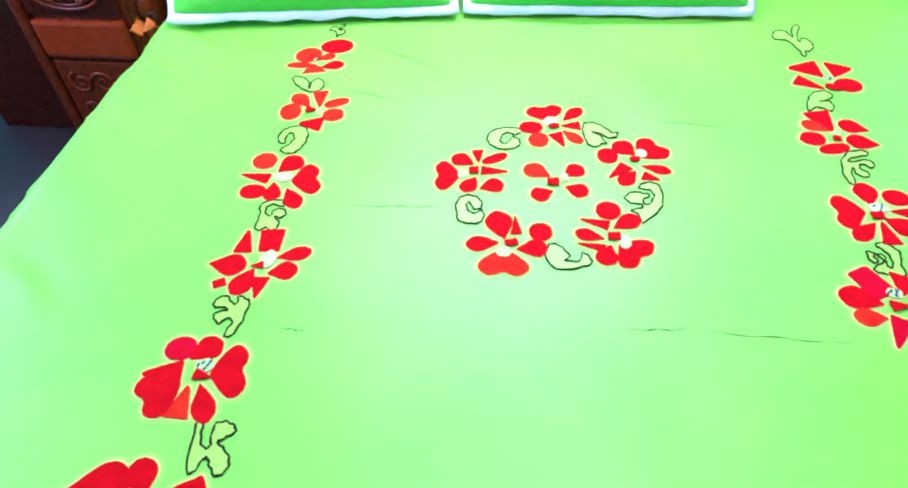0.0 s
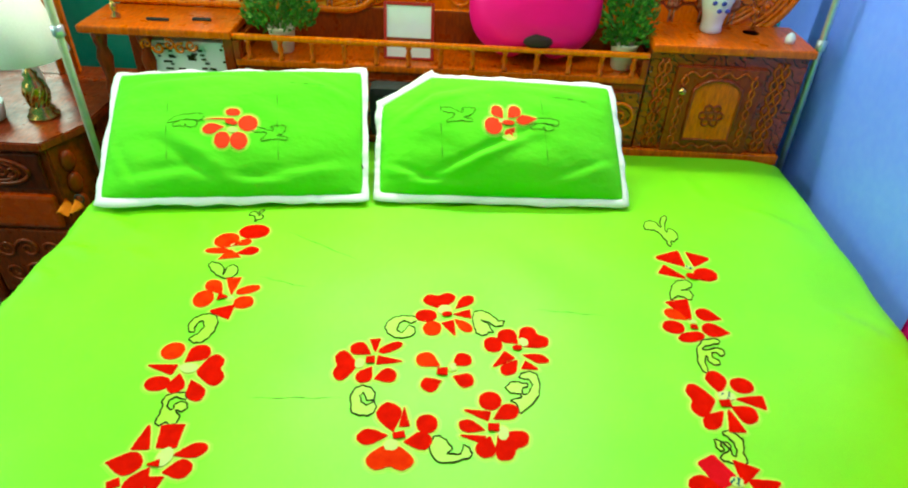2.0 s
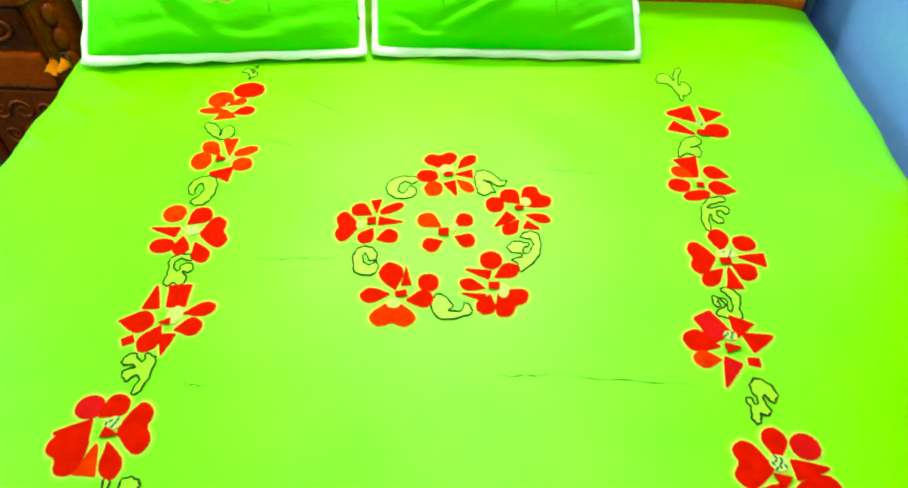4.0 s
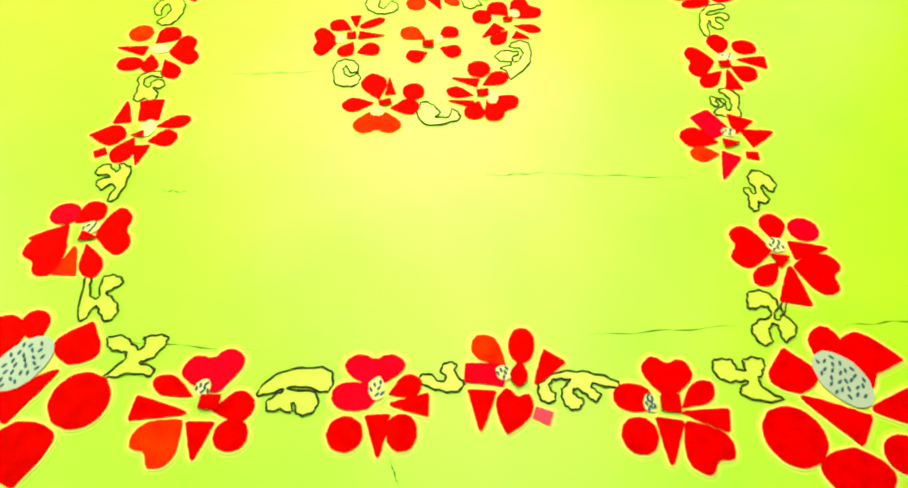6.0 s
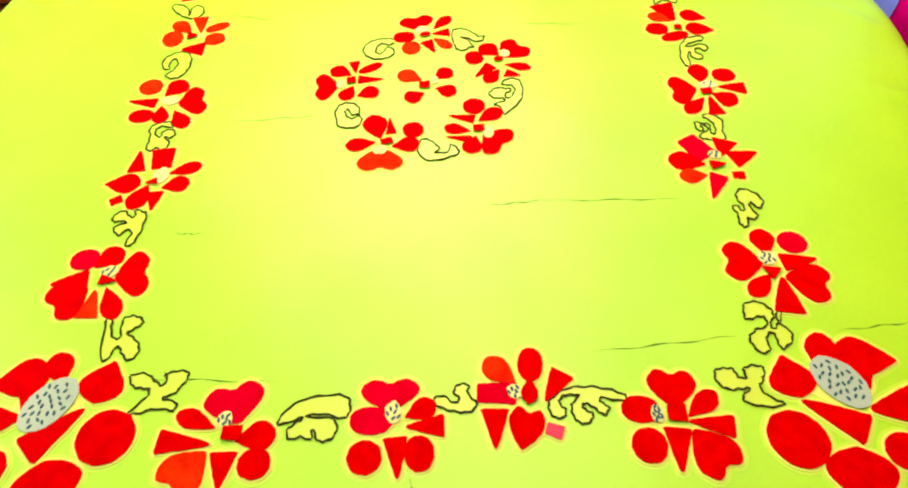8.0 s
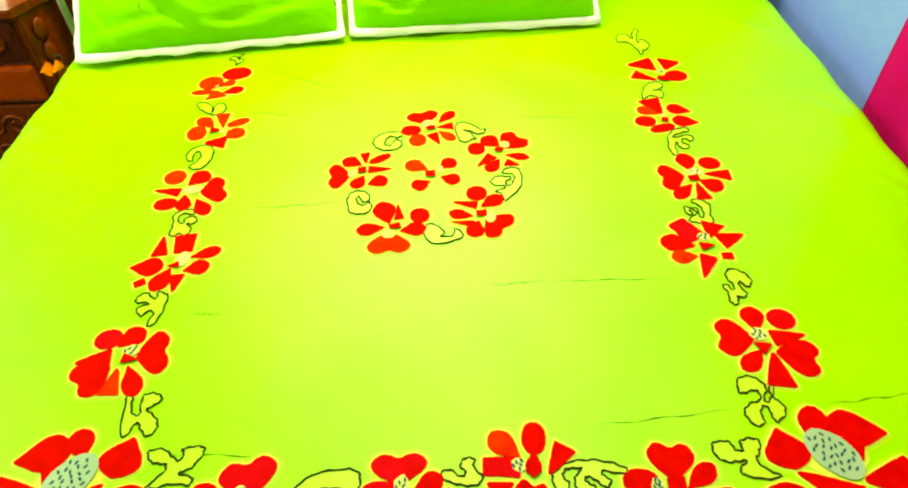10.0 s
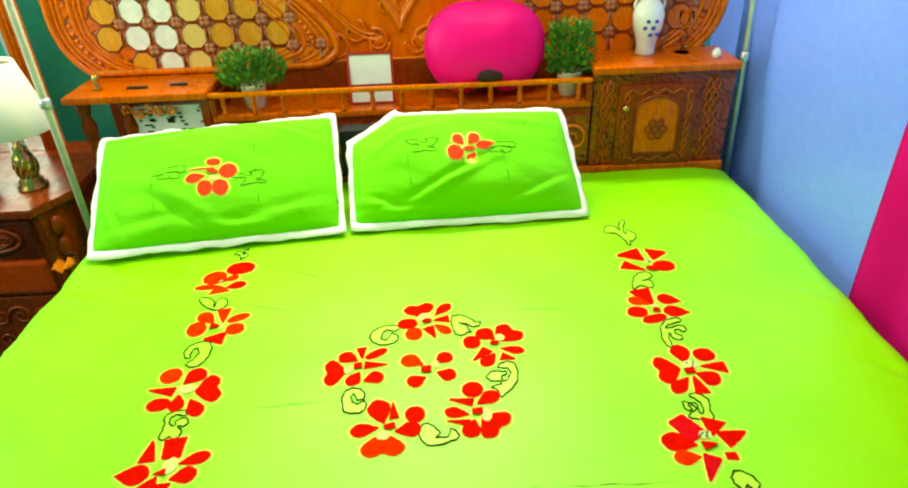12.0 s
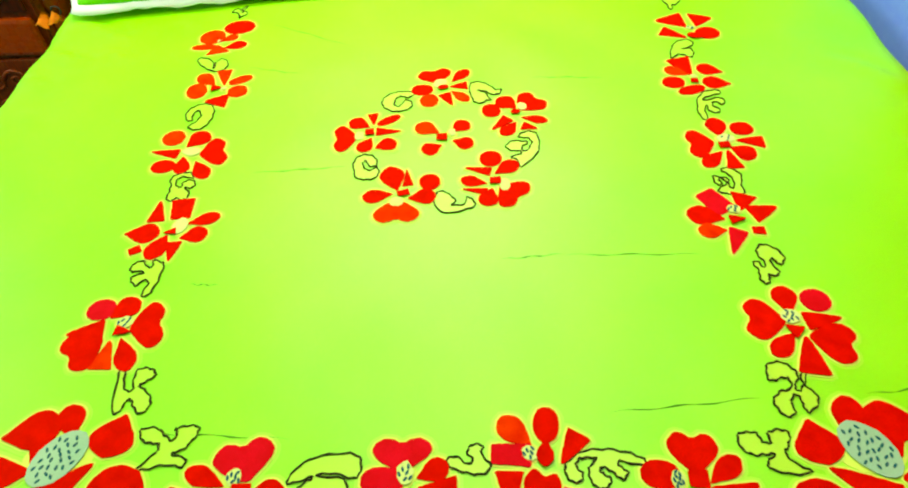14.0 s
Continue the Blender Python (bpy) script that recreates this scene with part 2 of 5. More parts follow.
# ---- the room ----
def wall(name, label, *a, mat):
    return tagged(part(name, boxm(*a, bevel=0), mat), label, "wall", kind="structure")


X0, X1, Y0, Y1, TOP = -2.3, 1.0, -2.9, 1.30, 2.75
tagged(part("floor", boxm(X0 - 0.1, X1 + 0.1, Y0 - 0.1, Y1 + 0.1, -0.1, 0, bevel=0), M_FLOOR), "smooth dark red cement floor, darkened for the shade beside the bed", "floor", kind="structure")
tagged(part("ceiling", boxm(X0 - 0.1, X1 + 0.1, Y0 - 0.1, Y1 + 0.1, TOP, TOP + 0.1, bevel=0), M_CEIL), "plain white painted ceiling of the bedroom", "ceiling", kind="structure")
wall("wall_north", "teal painted plaster wall behind the headboard", X0, X1, Y1, Y1 + 0.1, 0, TOP, mat=M_TEAL)
wall("wall_east", "bright blue painted plaster wall along the bed", X1, X1 + 0.1, Y0 - 0.1, Y1 + 0.1, 0, TOP, mat=M_BLUE)
wall("wall_south", "teal painted plaster wall of the bedroom", X0, X1, Y0 - 0.1, Y0, 0, TOP, mat=M_TEAL)
# opening added in the unseen west wall for the fill lamp
bm = bmesh.new()
box(bm, X0 - 0.1, X0, Y0 - 0.1, -0.60, 0, TOP)
box(bm, X0 - 0.1, X0, 0.90, Y1 + 0.1, 0, TOP)
box(bm, X0 - 0.1, X0, -0.60, 0.90, 0, 1.10)
box(bm, X0 - 0.1, X0, -0.60, 0.90, 2.20, TOP)
tagged(part("wall_west", bm, M_TEAL), "teal painted plaster wall with an added opening for the fill lamp", "wall", kind="structure")

# ---- bed: mattress, sheet ----
HX0, HX1, YF, YB, ZT, RAD = -0.905, 0.952, -1.08, 0.885, 0.55, 0.045


def relief(x, y):
    """Gentle unevenness of the stretched sheet."""
    p = Vector((x * 2.2, y * 2.2, 0.3))
    edge = max(0.0, max(abs(x - 0.03) - 0.74, 0.0)) / 0.17
    soft = 0.0022 * noise.noise(Vector((x * 4.5 + y * 1.5, y * 5.5, 8.0)))
    return 0.0045 * noise.noise(p) + soft + (0.0015 + 0.003 * edge) * noise.noise(Vector((x * 9, y * 7, 4.0)))


# soft folds near the pillows' end and the long edges: from, to, height, width
SOFT_FOLDS = ((-0.88, 0.31, -0.75, 0.28, 0.012, 0.018), (-0.74, 0.31, -0.64, 0.27, 0.007, 0.014), (-0.86, 0.43, -0.70, 0.37, 0.010, 0.020), (-0.89, 0.22, -0.80, 0.19, 0.008, 0.014), (-0.62, 0.43, -0.56, 0.37, 0.003, 0.018),
              (-0.84, 0.10, -0.76, 0.06, 0.003, 0.018), (0.70, 0.62, 0.88, 0.50, 0.004, 0.022), (0.76, 0.22, 0.92, 0.12, 0.005, 0.020), (0.80, -0.05, 0.93, -0.12, 0.005, 0.018),
              (0.60, 0.78, 0.66, 0.62, 0.003, 0.02), (0.74, -0.40, 0.93, -0.48, 0.004, 0.022), (-0.86, -0.25, -0.70, -0.33, 0.004, 0.022), (0.05, -0.80, 0.10, -1.0, 0.003, 0.02), (0.55, -0.86, 0.70, -0.95, 0.004, 0.02))


def soft_folds(x, y):
    z = 0.0
    for x0, y0, x1, y1, amp, wd in SOFT_FOLDS:
        if abs(x - (x0 + x1) / 2) > 0.2 or abs(y - (y0 + y1) / 2) > 0.2:
            continue
        dx, dy = x1 - x0, y1 - y0
        k = math.hypot(dx, dy)
        s = ((x - x0) * dx + (y - y0) * dy) / (k * k)
        off = ((x - x0) * dy - (y - y0) * dx) / k + 0.008 * math.sin(5 * s)
        along = max(0.0, 1 - (2 * s - 1) ** 2) if 0 < s < 1 else 0.0
        z += amp * along * (math.exp(-(off / wd) ** 2) - 0.7 * math.exp(-((off + 1.4 * wd) / (0.8 * wd)) ** 2))
    return z


def tucks(x, y):
    """Gathered tucks where the sheet is pulled over the bed's long edges."""
    e = max(0.0, (abs(x - 0.03) - 0.62) / 0.29)
    a = 0.5 + 0.5 * noise.noise(Vector((y * 2.3, 1.0 if x > 0 else 7.0, 0)))
    w = noise.noise(Vector((y * 9 + x * 3, 5.0 if x > 0 else 11.0, 1)))
    sag = -0.014 * max(0.0, (x - 0.77) / 0.175) ** 2
    return sag + soft_folds(x, y) + e * e * (0.004 * a * math.sin(y * 23 + x * 11 + 5 * noise.noise(Vector((x * 3, y * 3, 2)))) + 0.003 * w)


def sheet_point(x, y):
    return Vector((x, y, ZT + relief(x, y) + tucks(x, y)))


def fold(s, lo, hi):
    """Runs along a line that bends down over an edge at lo and hi: place and drop."""
    q = RAD * math.pi / 2
    if s > hi - RAD:
        d = s - (hi - RAD)
        if d < q:
            return hi - RAD + RAD * math.sin(d / RAD), RAD * (1 - math.cos(d / RAD))
        return hi, RAD + d - q
    if s < lo + RAD:
        d = lo + RAD - s
        if d < q:
            return lo + RAD - RAD * math.sin(d / RAD), RAD * (1 - math.cos(d / RAD))
        return lo, RAD + d - q
    return s, 0.0


bm = bmesh.new()
us = [HX0 - 0.32 + i * (HX1 - HX0 + 0.64) / 190 for i in range(191)]
vs = [YF - 0.32 + i * (YB - YF + 0.30) / 170 for i in range(171)]
grid = []
for v in vs:
    row = []
    for u in us:
        x, dx = fold(u, HX0, HX1)
        y, dy = fold(v, YF, YB + 1)
        d = max(dx, dy)
        z = ZT + relief(u, v) + tucks(u, v) - d
        if d > RAD:
            wv = 0.006 * noise.noise(Vector((v * 9, u * 0.5, 3))) * min(1, (d - RAD) * 6)
            wu = 0.012 * math.sin(u * 19) * min(1, (d - RAD) * 6)
            x += (wv + 0.002) * (1 if u > 0 else -1) * (dx > RAD)
            x = min(x, 0.966)
            y += (wu - 0.010) * (dy > RAD)
        if dx > 0.3 * RAD:
            x += 0.005 * noise.noise(Vector((v * 34, 2.0 if u > 0 else 6.0, 0))) - (0.002 if u > 0 else 0)
        row.append(bm.verts.new((x, min(y, YB), z)))
    grid.append(row)
for a, b in zip(grid, grid[1:]):
    for i in range(len(us) - 1):
        bm.faces.new((a[i], a[i + 1], b[i + 1], b[i]))
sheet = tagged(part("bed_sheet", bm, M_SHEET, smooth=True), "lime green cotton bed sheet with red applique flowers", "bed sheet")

mattress = tagged(part("mattress", boxm(HX0 + 0.02, HX1 - 0.02, YF + 0.02, YB - 0.005, 0.34, ZT - 0.012, bevel=0.03), M_MATT), "thick cotton mattress under the green sheet", "mattress")

# ---- applique flowers ----
def petal_outline(kind, n=12):
    """Half widths along a petal, foot to tip: (along, half width)."""
    half = []
    for i in range(n + 1):
        u = i / n
        if kind == "o":
            w = 0.5 * math.sqrt(max(0.0, 1 - (2 * u - 1) ** 2))
        elif kind == "d":
            w = 0.5 * math.sin(math.pi * u ** 1.5) ** 0.75
        elif kind == "t":
            w = 0.05 + 0.45 * u ** 0.85
        elif kind == "v":
            w = 0.5 * (1 - u) ** 0.8
        elif kind == "b":
            w = 0.42 + 0.08 * u
        else:
            w = 0.5 * math.sin(math.pi * min(1.0, 0.03 + u * 0.80) ** 1.25) ** 0.8
        half.append((u, w))
    left = [(u, w) for u, w in half]
    right = [(u, -w) for u, w in reversed(half)]
    mid = [(1.03, 0.26), (0.97, 0.10), (0.84, 0.0), (0.97, -0.10), (1.03, -0.26)] if kind == "h" else []
    out = left + mid + right
    clean = []
    for p in out:
        if not clean or (abs(p[0] - clean[-1][0]) + abs(p[1] - clean[-1][1])) > 1e-4:
            clean.append(p)
    if abs(clean[0][0] - clean[-1][0]) + abs(clean[0][1] - clean[-1][1]) < 1e-4:
        clean.pop()
    return clean


def patch(bm, pts, place, lift, thick=0.0012):
    """A thin cloth patch with the outline pts, laid on the surface place(x, y)."""
    top = []
    low = []
    for x, y in pts:
        p, nrm = place(x, y)
        top.append(bm.verts.new(p + nrm * (lift + thick)))
        low.append(bm.verts.new(p + nrm * (lift - 0.0006)))
    f = bm.faces.new(top)
    if f.normal.length == 0:
        f.normal_update()
    k = len(top)
    for i in range(k):
        bm.faces.new((top[i], low[i], low[(i + 1) % k], top[(i + 1) % k]))
    bmesh.ops.triangulate(bm, faces=[f])


def ellipse(cx, cy, rx, ry, a=0.0, n=18):
    return [(cx + rx * math.cos(t) * math.cos(a) - ry * math.sin(t) * math.sin(a), cy + rx * math.cos(t) * math.sin(a) + ry * math.sin(t) * math.cos(a)) for t in (2 * math.pi * i / n for i in range(n))]


def on_sheet(x, y):
    return sheet_point(x, y), Vector((0, 0, 1))


rng = random.Random(7)


def grown(pts, by):
    """The outline moved outwards by a margin."""
    k = len(pts)
    area = sum(pts[i][0] * pts[(i + 1) % k][1] - pts[(i + 1) % k][0] * pts[i][1] for i in range(k))
    s = 1 if area > 0 else -1
    out = []
    for i in range(k):
        a, p, b = Vector(pts[i - 1]), Vector(pts[i]), Vector(pts[(i + 1) % k])
        d1, d2 = (p - a).normalized(), (b - p).normalized()
        m = Vector((d1.y + d2.y, -d1.x - d2.x)) * s
        if m.length < 0.35:
            m = (d1 - d2) if (d1 - d2).length > 1e-6 else Vector((d1.y, -d1.x)) * s
        m.normalize()
        out.append((p.x + m.x * by, p.y + m.y * by))
    return out


def rounded(pts):
    """Cuts the corners of an outline a little."""
    out = []
    k = len(pts)
    for i in range(k):
        a, b = Vector(pts[i]), Vector(pts[(i + 1) % k])
        if (b - a).length > 0.012:
            out += [tuple(a.lerp(b, 0.12)), tuple(a.lerp(b, 0.88))]
        else:
            out += [tuple(a.lerp(b, 0.5))]
    return out


def petal(p, cx, cy, scale, shake=0.0005):
    """The outline of one petal: kind, foot x, foot y, tip x, tip y, width, in millimetres from the flower's middle."""
    kind, fx, fy, tx, ty, w = p
    d = Vector((tx - fx, ty - fy)) * 0.001 * scale
    s = Vector((-d.y, d.x)).normalized() * w * 0.001 * scale
    foot = Vector((cx + fx * 0.001 * scale, cy + fy * 0.001 * scale))
    pts = grown(rounded([tuple(foot + d * u + s * v) for u, v in petal_outline(kind)]), -0.0006)
    return [(x + rng.uniform(-shake, shake), y + rng.uniform(-shake, shake)) for x, y in pts]


def flower(cx, cy, petals, eye, bud=None, owner=None, place=on_sheet, seeds=0, scale=1.0, red=None, lean=0.0, warm=0.03, odd=None):
    """petals as petal() takes them; eye: middle and half axes of the pale centre; bud: a small piece on top of it; odd: patches of another cloth."""
    back = bmesh.new()
    halo = bmesh.new()
    lifts = 0.0004
    shapes = [petal(p, cx, cy, scale) for p in petals]
    # two added layers paint the glow; the yellow also fills the petal gaps
    for pts in shapes:
        patch(halo, grown(pts, 0.0075), place, lifts - 0.0003, 0.0001)
        patch(back, grown(pts, 0.0032), place, lifts + 0.0004, 0.0002)
        lifts += 0.00004
    ex, ey, rx, ry = (v * 0.001 * scale for v in eye)
    patch(back, ellipse(cx + ex, cy + ey, rx + 0.004, ry + 0.004), place, lifts, 0.0002)
    base = part("flower", back, M_GLOW, owner or sheet, "red applique flower with pale gaps and an added yellow glow")
    part("glow_edge", halo, M_HALO, base, "soft lime glow put round the flower as a patch")
    for i, pts in enumerate(shapes):
        bm = bmesh.new()
        patch(bm, pts, place, 0.0016 + 0.00004 * i, 0.0010)
        mat = red or (odd or {}).get(i) or (M_WARM if rng.random() < warm else M_RED)
        part("petal", bm, mat, base)
    bm = bmesh.new()
    oval = ellipse(cx + ex, cy + ey, rx, ry, lean)
    patch(bm, [(x + rng.uniform(-0.0012, 0.0012), y + rng.uniform(-0.0012, 0.0012)) for x, y in oval], place, 0.0029, 0.0002)
    part("flower_centre", bm, M_GREY if seeds > 20 else M_CREAM, base, "pale printed flower centre")
    if seeds:
        bm = bmesh.new()
        ca, sa = math.cos(lean), math.sin(lean)
        for i in range(seeds):
            a, r = i * 2.4, 0.82 * math.sqrt((i + 0.5) / seeds)
            x, y = rx * r * math.cos(a), ry * r * math.sin(a)
            patch(bm, ellipse(cx + ex + x * ca - y * sa, cy + ey + x * sa + y * ca, 0.0036, 0.0017, rng.uniform(-0.9, 0.9) + math.pi / 2, 8), place, 0.0033, 0.0003)
        part("seed_mark", bm, M_SEED, base, "dark printed seed marks")
    if bud:
        bm = bmesh.new()
        patch(bm, petal(bud, cx, cy, scale), place, 0.0034, 0.0008)
        part("bud", bm, red or M_RED, base, "small red piece in the middle")


def sheet_flowers():
    flower(-0.002, 0.149, [("h", -10, 15, -21, 62, 70), ("d", 15, 15, 53, 61, 29), ("t", 13, 1, 49, 4, 29), ("d", 14, -11, 52, -48, 26), ("t", 19, -60, 2, -20, 29), ("o", -46, -43, -7, -41, 42), ("o", -64, -8, -17, -5, 36)], (-5, 13, 14, 14), bud=("o", -11, -3, 12, 3, 15), warm=0.25)
    flower(0.137, 0.057, [("o", -67, 12, -27, 16, 41), ("d", 2, 17, -34, 54, 43), ("h", 6, 13, 45, 52, 67), ("d", 5, -9, 59, -24, 25), ("t", 36, -46, 7, -35, 26), ("d", -1, -22, -31, -63, 31), ("t", -48, -44, -15, -10, 29)], (11, 24, 9, 11), bud=("o", -12, 7, 9, 8, 14), warm=0.15)
    flower(0.002, -0.004, [("d", -8, 11, -56, 38, 39), ("d", 11, 14, 46, 44, 35), ("d", -4, -21, -42, -41, 36), ("d", 12, -10, 54, -24, 36)], (14, 12, 6, 10), bud=("b", -16, -1, 5, 0, 20), warm=0.2)
    flower(-0.138, 0.012, [("h", -20, -10, -63, -13, 74), ("d", 2, 18, -41, 40, 36), ("t", 8, 23, 3, 59, 23), ("o", 12, 23, 58, 52, 22), ("t", 60, 4, 12, 4, 25), ("d", 12, -43, 54, -25, 37), ("d", 7, -11, -13, -53, 32)], (-17, -6, 9, 11), bud=("b", -8, 2, 10, 5, 19), warm=0.15)
    flower(-0.069, -0.146, [("d", -8, 2, -27, 66, 45), ("t", 5, 57, 9, 15, 20), ("o", 26, 23, 66, 25, 39), ("d", 8, -15, 59, -7, 37), ("h", -9, -16, -8, -67, 78), ("d", -14, -3, -70, -10, 33)], (-9, -22, 12, 10), bud=("b", -9, -5, 12, 1, 15), warm=0.1)
    flower(0.093, -0.126, [("o", -31, 58, 11, 61, 42), ("d", -7, 20, 39, 49, 34), ("h", 3, -9, 37, -40, 73), ("d", -9, -12, -24, -57, 36), ("t", -61, -14, -18, -22, 19), ("d", -16, -3, -66, 9, 27), ("t", -56, 38, -10, 26, 23)], (11, -7, 9, 14), bud=("b", -15, 4, 6, 4, 18), warm=0.1)
    flower(-0.489, 0.337, [("o", -5, 56, 68, 60, 57), ("o", -50, 22, 9, 18, 58), ("d", 1, 0, 37, 25, 27), ("o", -59, -22, 0, -19, 23), ("d", 12, -29, 63, -8, 33), ("t", -2, -15, 6, -48, 52)], (0, 0, 5, 6), bud=("o", -2, -5, 8, 5, 6), warm=0.8)
    flower(-0.445, 0.163, [("d", -15, 10, -59, 52, 35), ("t", 2, 11, -8, 64, 34), ("o", 8, 15, 56, 41, 26), ("o", 12, -15, 55, -6, 39), ("t", -26, -40, 20, -40, 46), ("o", -71, -9, -28, -2, 52)], (3, 0, 5, 5), bud=("t", -1, 2, -23, 2, 23), warm=0.6)
    flower(-0.460, -0.030, [("o", -62, 38, -18, 45, 45), ("d", -11, 13, 23, 59, 44), ("h", 19, -7, 65, 7, 78), ("d", 15, -22, 47, -71, 33), ("d", -8, -9, -2, -59, 32), ("o", -62, -39, -14, -35, 35), ("t", -71, 3, -18, -4, 28)], (3, 2, 17, 11), bud=None, warm=0.3)
    flower(-0.428, -0.216, [("b", -4, 19, -10, 67, 40), ("t", -48, 64, -44, 14, 32), ("d", -89, -11, -26, -11, 45), ("b", -67, -52, -49, -42, 18), ("d", -14, -13, -33, -69, 37), ("t", 2, -72, 1, -31, 28), ("d", 5, -25, 52, -11, 38), ("d", 9, 6, 64, 27, 30)], (1, 4, 12, 18), bud=("t", -23, -13, -2, -8, 16), warm=0.1)
    flower(-0.458, -0.411, [("o", -62, 32, -16, 34, 39), ("d", -23, 16, 13, 52, 41), ("h", 12, -2, 59, 9, 82), ("d", 4, -14, 33, -72, 32), ("t", -8, -20, -9, -68, 35), ("h", -20, -16, -61, -51, 69), ("t", -76, -10, -24, -1, 37)], (3, 10, 12, 10), bud=("t", 17, -7, -8, -4, 19), seeds=5, odd={0: M_RED2})
    flower(0.529, 0.344, [("t", -66, 29, -3, 32, 65), ("t", 59, 37, 12, 31, 59), ("t", -13, -40, -63, -11, 41), ("o", 7, -26, 62, -20, 48)], (4, 0, 11, 6), bud=("d", 26, -43, -12, -26, 22), seeds=3)
    flower(0.493, 0.163, [("t", -1, 5, -17, 66, 54), ("d", -6, 5, -51, 33, 32), ("o", -65, -13, -17, -20, 38), ("d", 66, 13, 12, 32, 40), ("d", 72, -26, 12, -16, 42), ("o", -41, -51, 18, -34, 28)], (2, 2, 6, 5), bud=("b", -8, -14, 8, -15, 15), warm=0.2)
    flower(0.502, -0.039, [("d", -5, 13, -4, 74, 40), ("o", 16, 36, 63, 43, 38), ("t", 19, 7, 70, 2, 35), ("d", 3, -10, 46, -39, 43), ("t", -2, -18, 0, -67, 32), ("d", -10, -20, -54, -62, 31), ("h", -19, 1, -67, 0, 76)], (3, 12, 16, 11), bud=("b", -14, -6, 7, -5, 18), seeds=4)
    flower(0.465, -0.223, [("b", -35, 63, -7, 14, 44), ("d", -13, -2, -76, 16, 44), ("d", -16, -25, -66, -25, 33), ("t", -23, -74, 0, -23, 33), ("b", 20, -25, 41, -27, 18), ("t", 75, 24, 28, 8, 42), ("t", 15, 18, 30, 55, 45)], (4, 21, 11, 9), bud=("t", 18, -1, -9, -3, 20), seeds=5, odd={0: M_RED2, 3: M_RED2})
    flower(0.493, -0.418, [("d", -2, 7, -1, 63, 38), ("o", 18, 35, 63, 31, 42), ("t", 66, 2, 12, -3, 35), ("h", 8, -27, 66, -47, 69), ("t", 4, -28, -5, -89, 45), ("d", -7, -21, -51, -61, 31), ("h", -13, -3, -68, 5, 73)], (-5, 6, 14, 12), bud=("t", -9, -32, -5, -11, 29), seeds=8, odd={1: M_RED2})
    flower(-0.248, -0.647, [("h", 15, 10, 1, 62, 76), ("d", -8, 5, -64, 28, 27), ("t", -12, -14, -78, -8, 33), ("h", -16, -22, -54, -65, 60), ("t", 5, -68, 5, -23, 35), ("o", 21, -38, 64, -39, 39), ("d", 13, -11, 66, 0, 40)], (-1, 17, 10, 10), bud=("b", -2, 0, 23, -1, 21), seeds=6, odd={0: M_RED2})
    flower(-0.039, -0.640, [("h", -9, 13, -10, 57, 75), ("o", -61, 4, -3, 2, 37), ("o", -60, -41, -16, -43, 43), ("t", 2, -69, -2, -18, 32), ("o", 26, -15, 28, -63, 37), ("t", 10, -6, 58, -6, 31), ("d", 7, 5, 49, 24, 31)], (-5, 13, 10, 15), bud=None, seeds=6, odd={0: M_RED2, 1: M_RED2})
    flower(0.115, -0.615, [("d", -3, 17, -45, 58, 36), ("o", 18, 73, 13, 21, 34), ("t", 29, -4, 56, 35, 34), ("b", -56, 10, -5, 7, 31), ("t", -36, -62, -34, -11, 37), ("h", -6, -65, 9, -13, 46), ("b", 26, -38, 47, -46, 19)], (-8, 10, 9, 10), bud=("d", 13, 31, 9, -9, 23), seeds=5, odd={3: M_RED2, 6: M_PINKPATCH})
    flower(0.297, -0.642, [("h", 4, 7, 10, 59, 62), ("d", 16, -5, 62, 28, 29), ("t", 17, -9, 72, -19, 32), ("h", 20, -19, 52, -71, 60), ("t", -5, -71, 2, -16, 36), ("o", -58, -36, -13, -38, 45), ("o", -63, 10, -12, 6, 37)], (-18, 2, 8, 12), bud=("b", -6, 2, 18, 1, 24), seeds=8)
    flower(0.506, -0.617, [("d", -7, 12, 8, 82, 43), ("d", 95, 35, 12, 48, 59), ("t", 39, -4, 45, 54, 49), ("d", -53, 51, -47, -11, 62), ("t", -49, -13, 18, -56, 46), ("o", -92, -31, -45, -92, 70), ("d", -15, -150, -7, -73, 83), ("t", 30, -29, 100, -26, 62), ("o", 25, -81, 76, -82, 47)], (8, 9, 40, 27), bud=None, seeds=26, lean=-0.95)
    flower(-0.483, -0.591, [("d", 21, 11, -3, 62, 38), ("d", -75, 14, 2, 33, 57), ("t", -17, -24, -20, 36, 42), ("d", 78, 49, 64, -13, 61), ("t", 58, -19, 2, -73, 47), ("o", 72, -85, 117, -28, 71), ("d", 54, -159, 32, -82, 84), ("t", -18, -29, -78, -35, 66), ("o", -56, -91, -11, -90, 47)], (11, -12, 40, 27), bud=None, seeds=26, lean=0.95)


sheet_flowers()

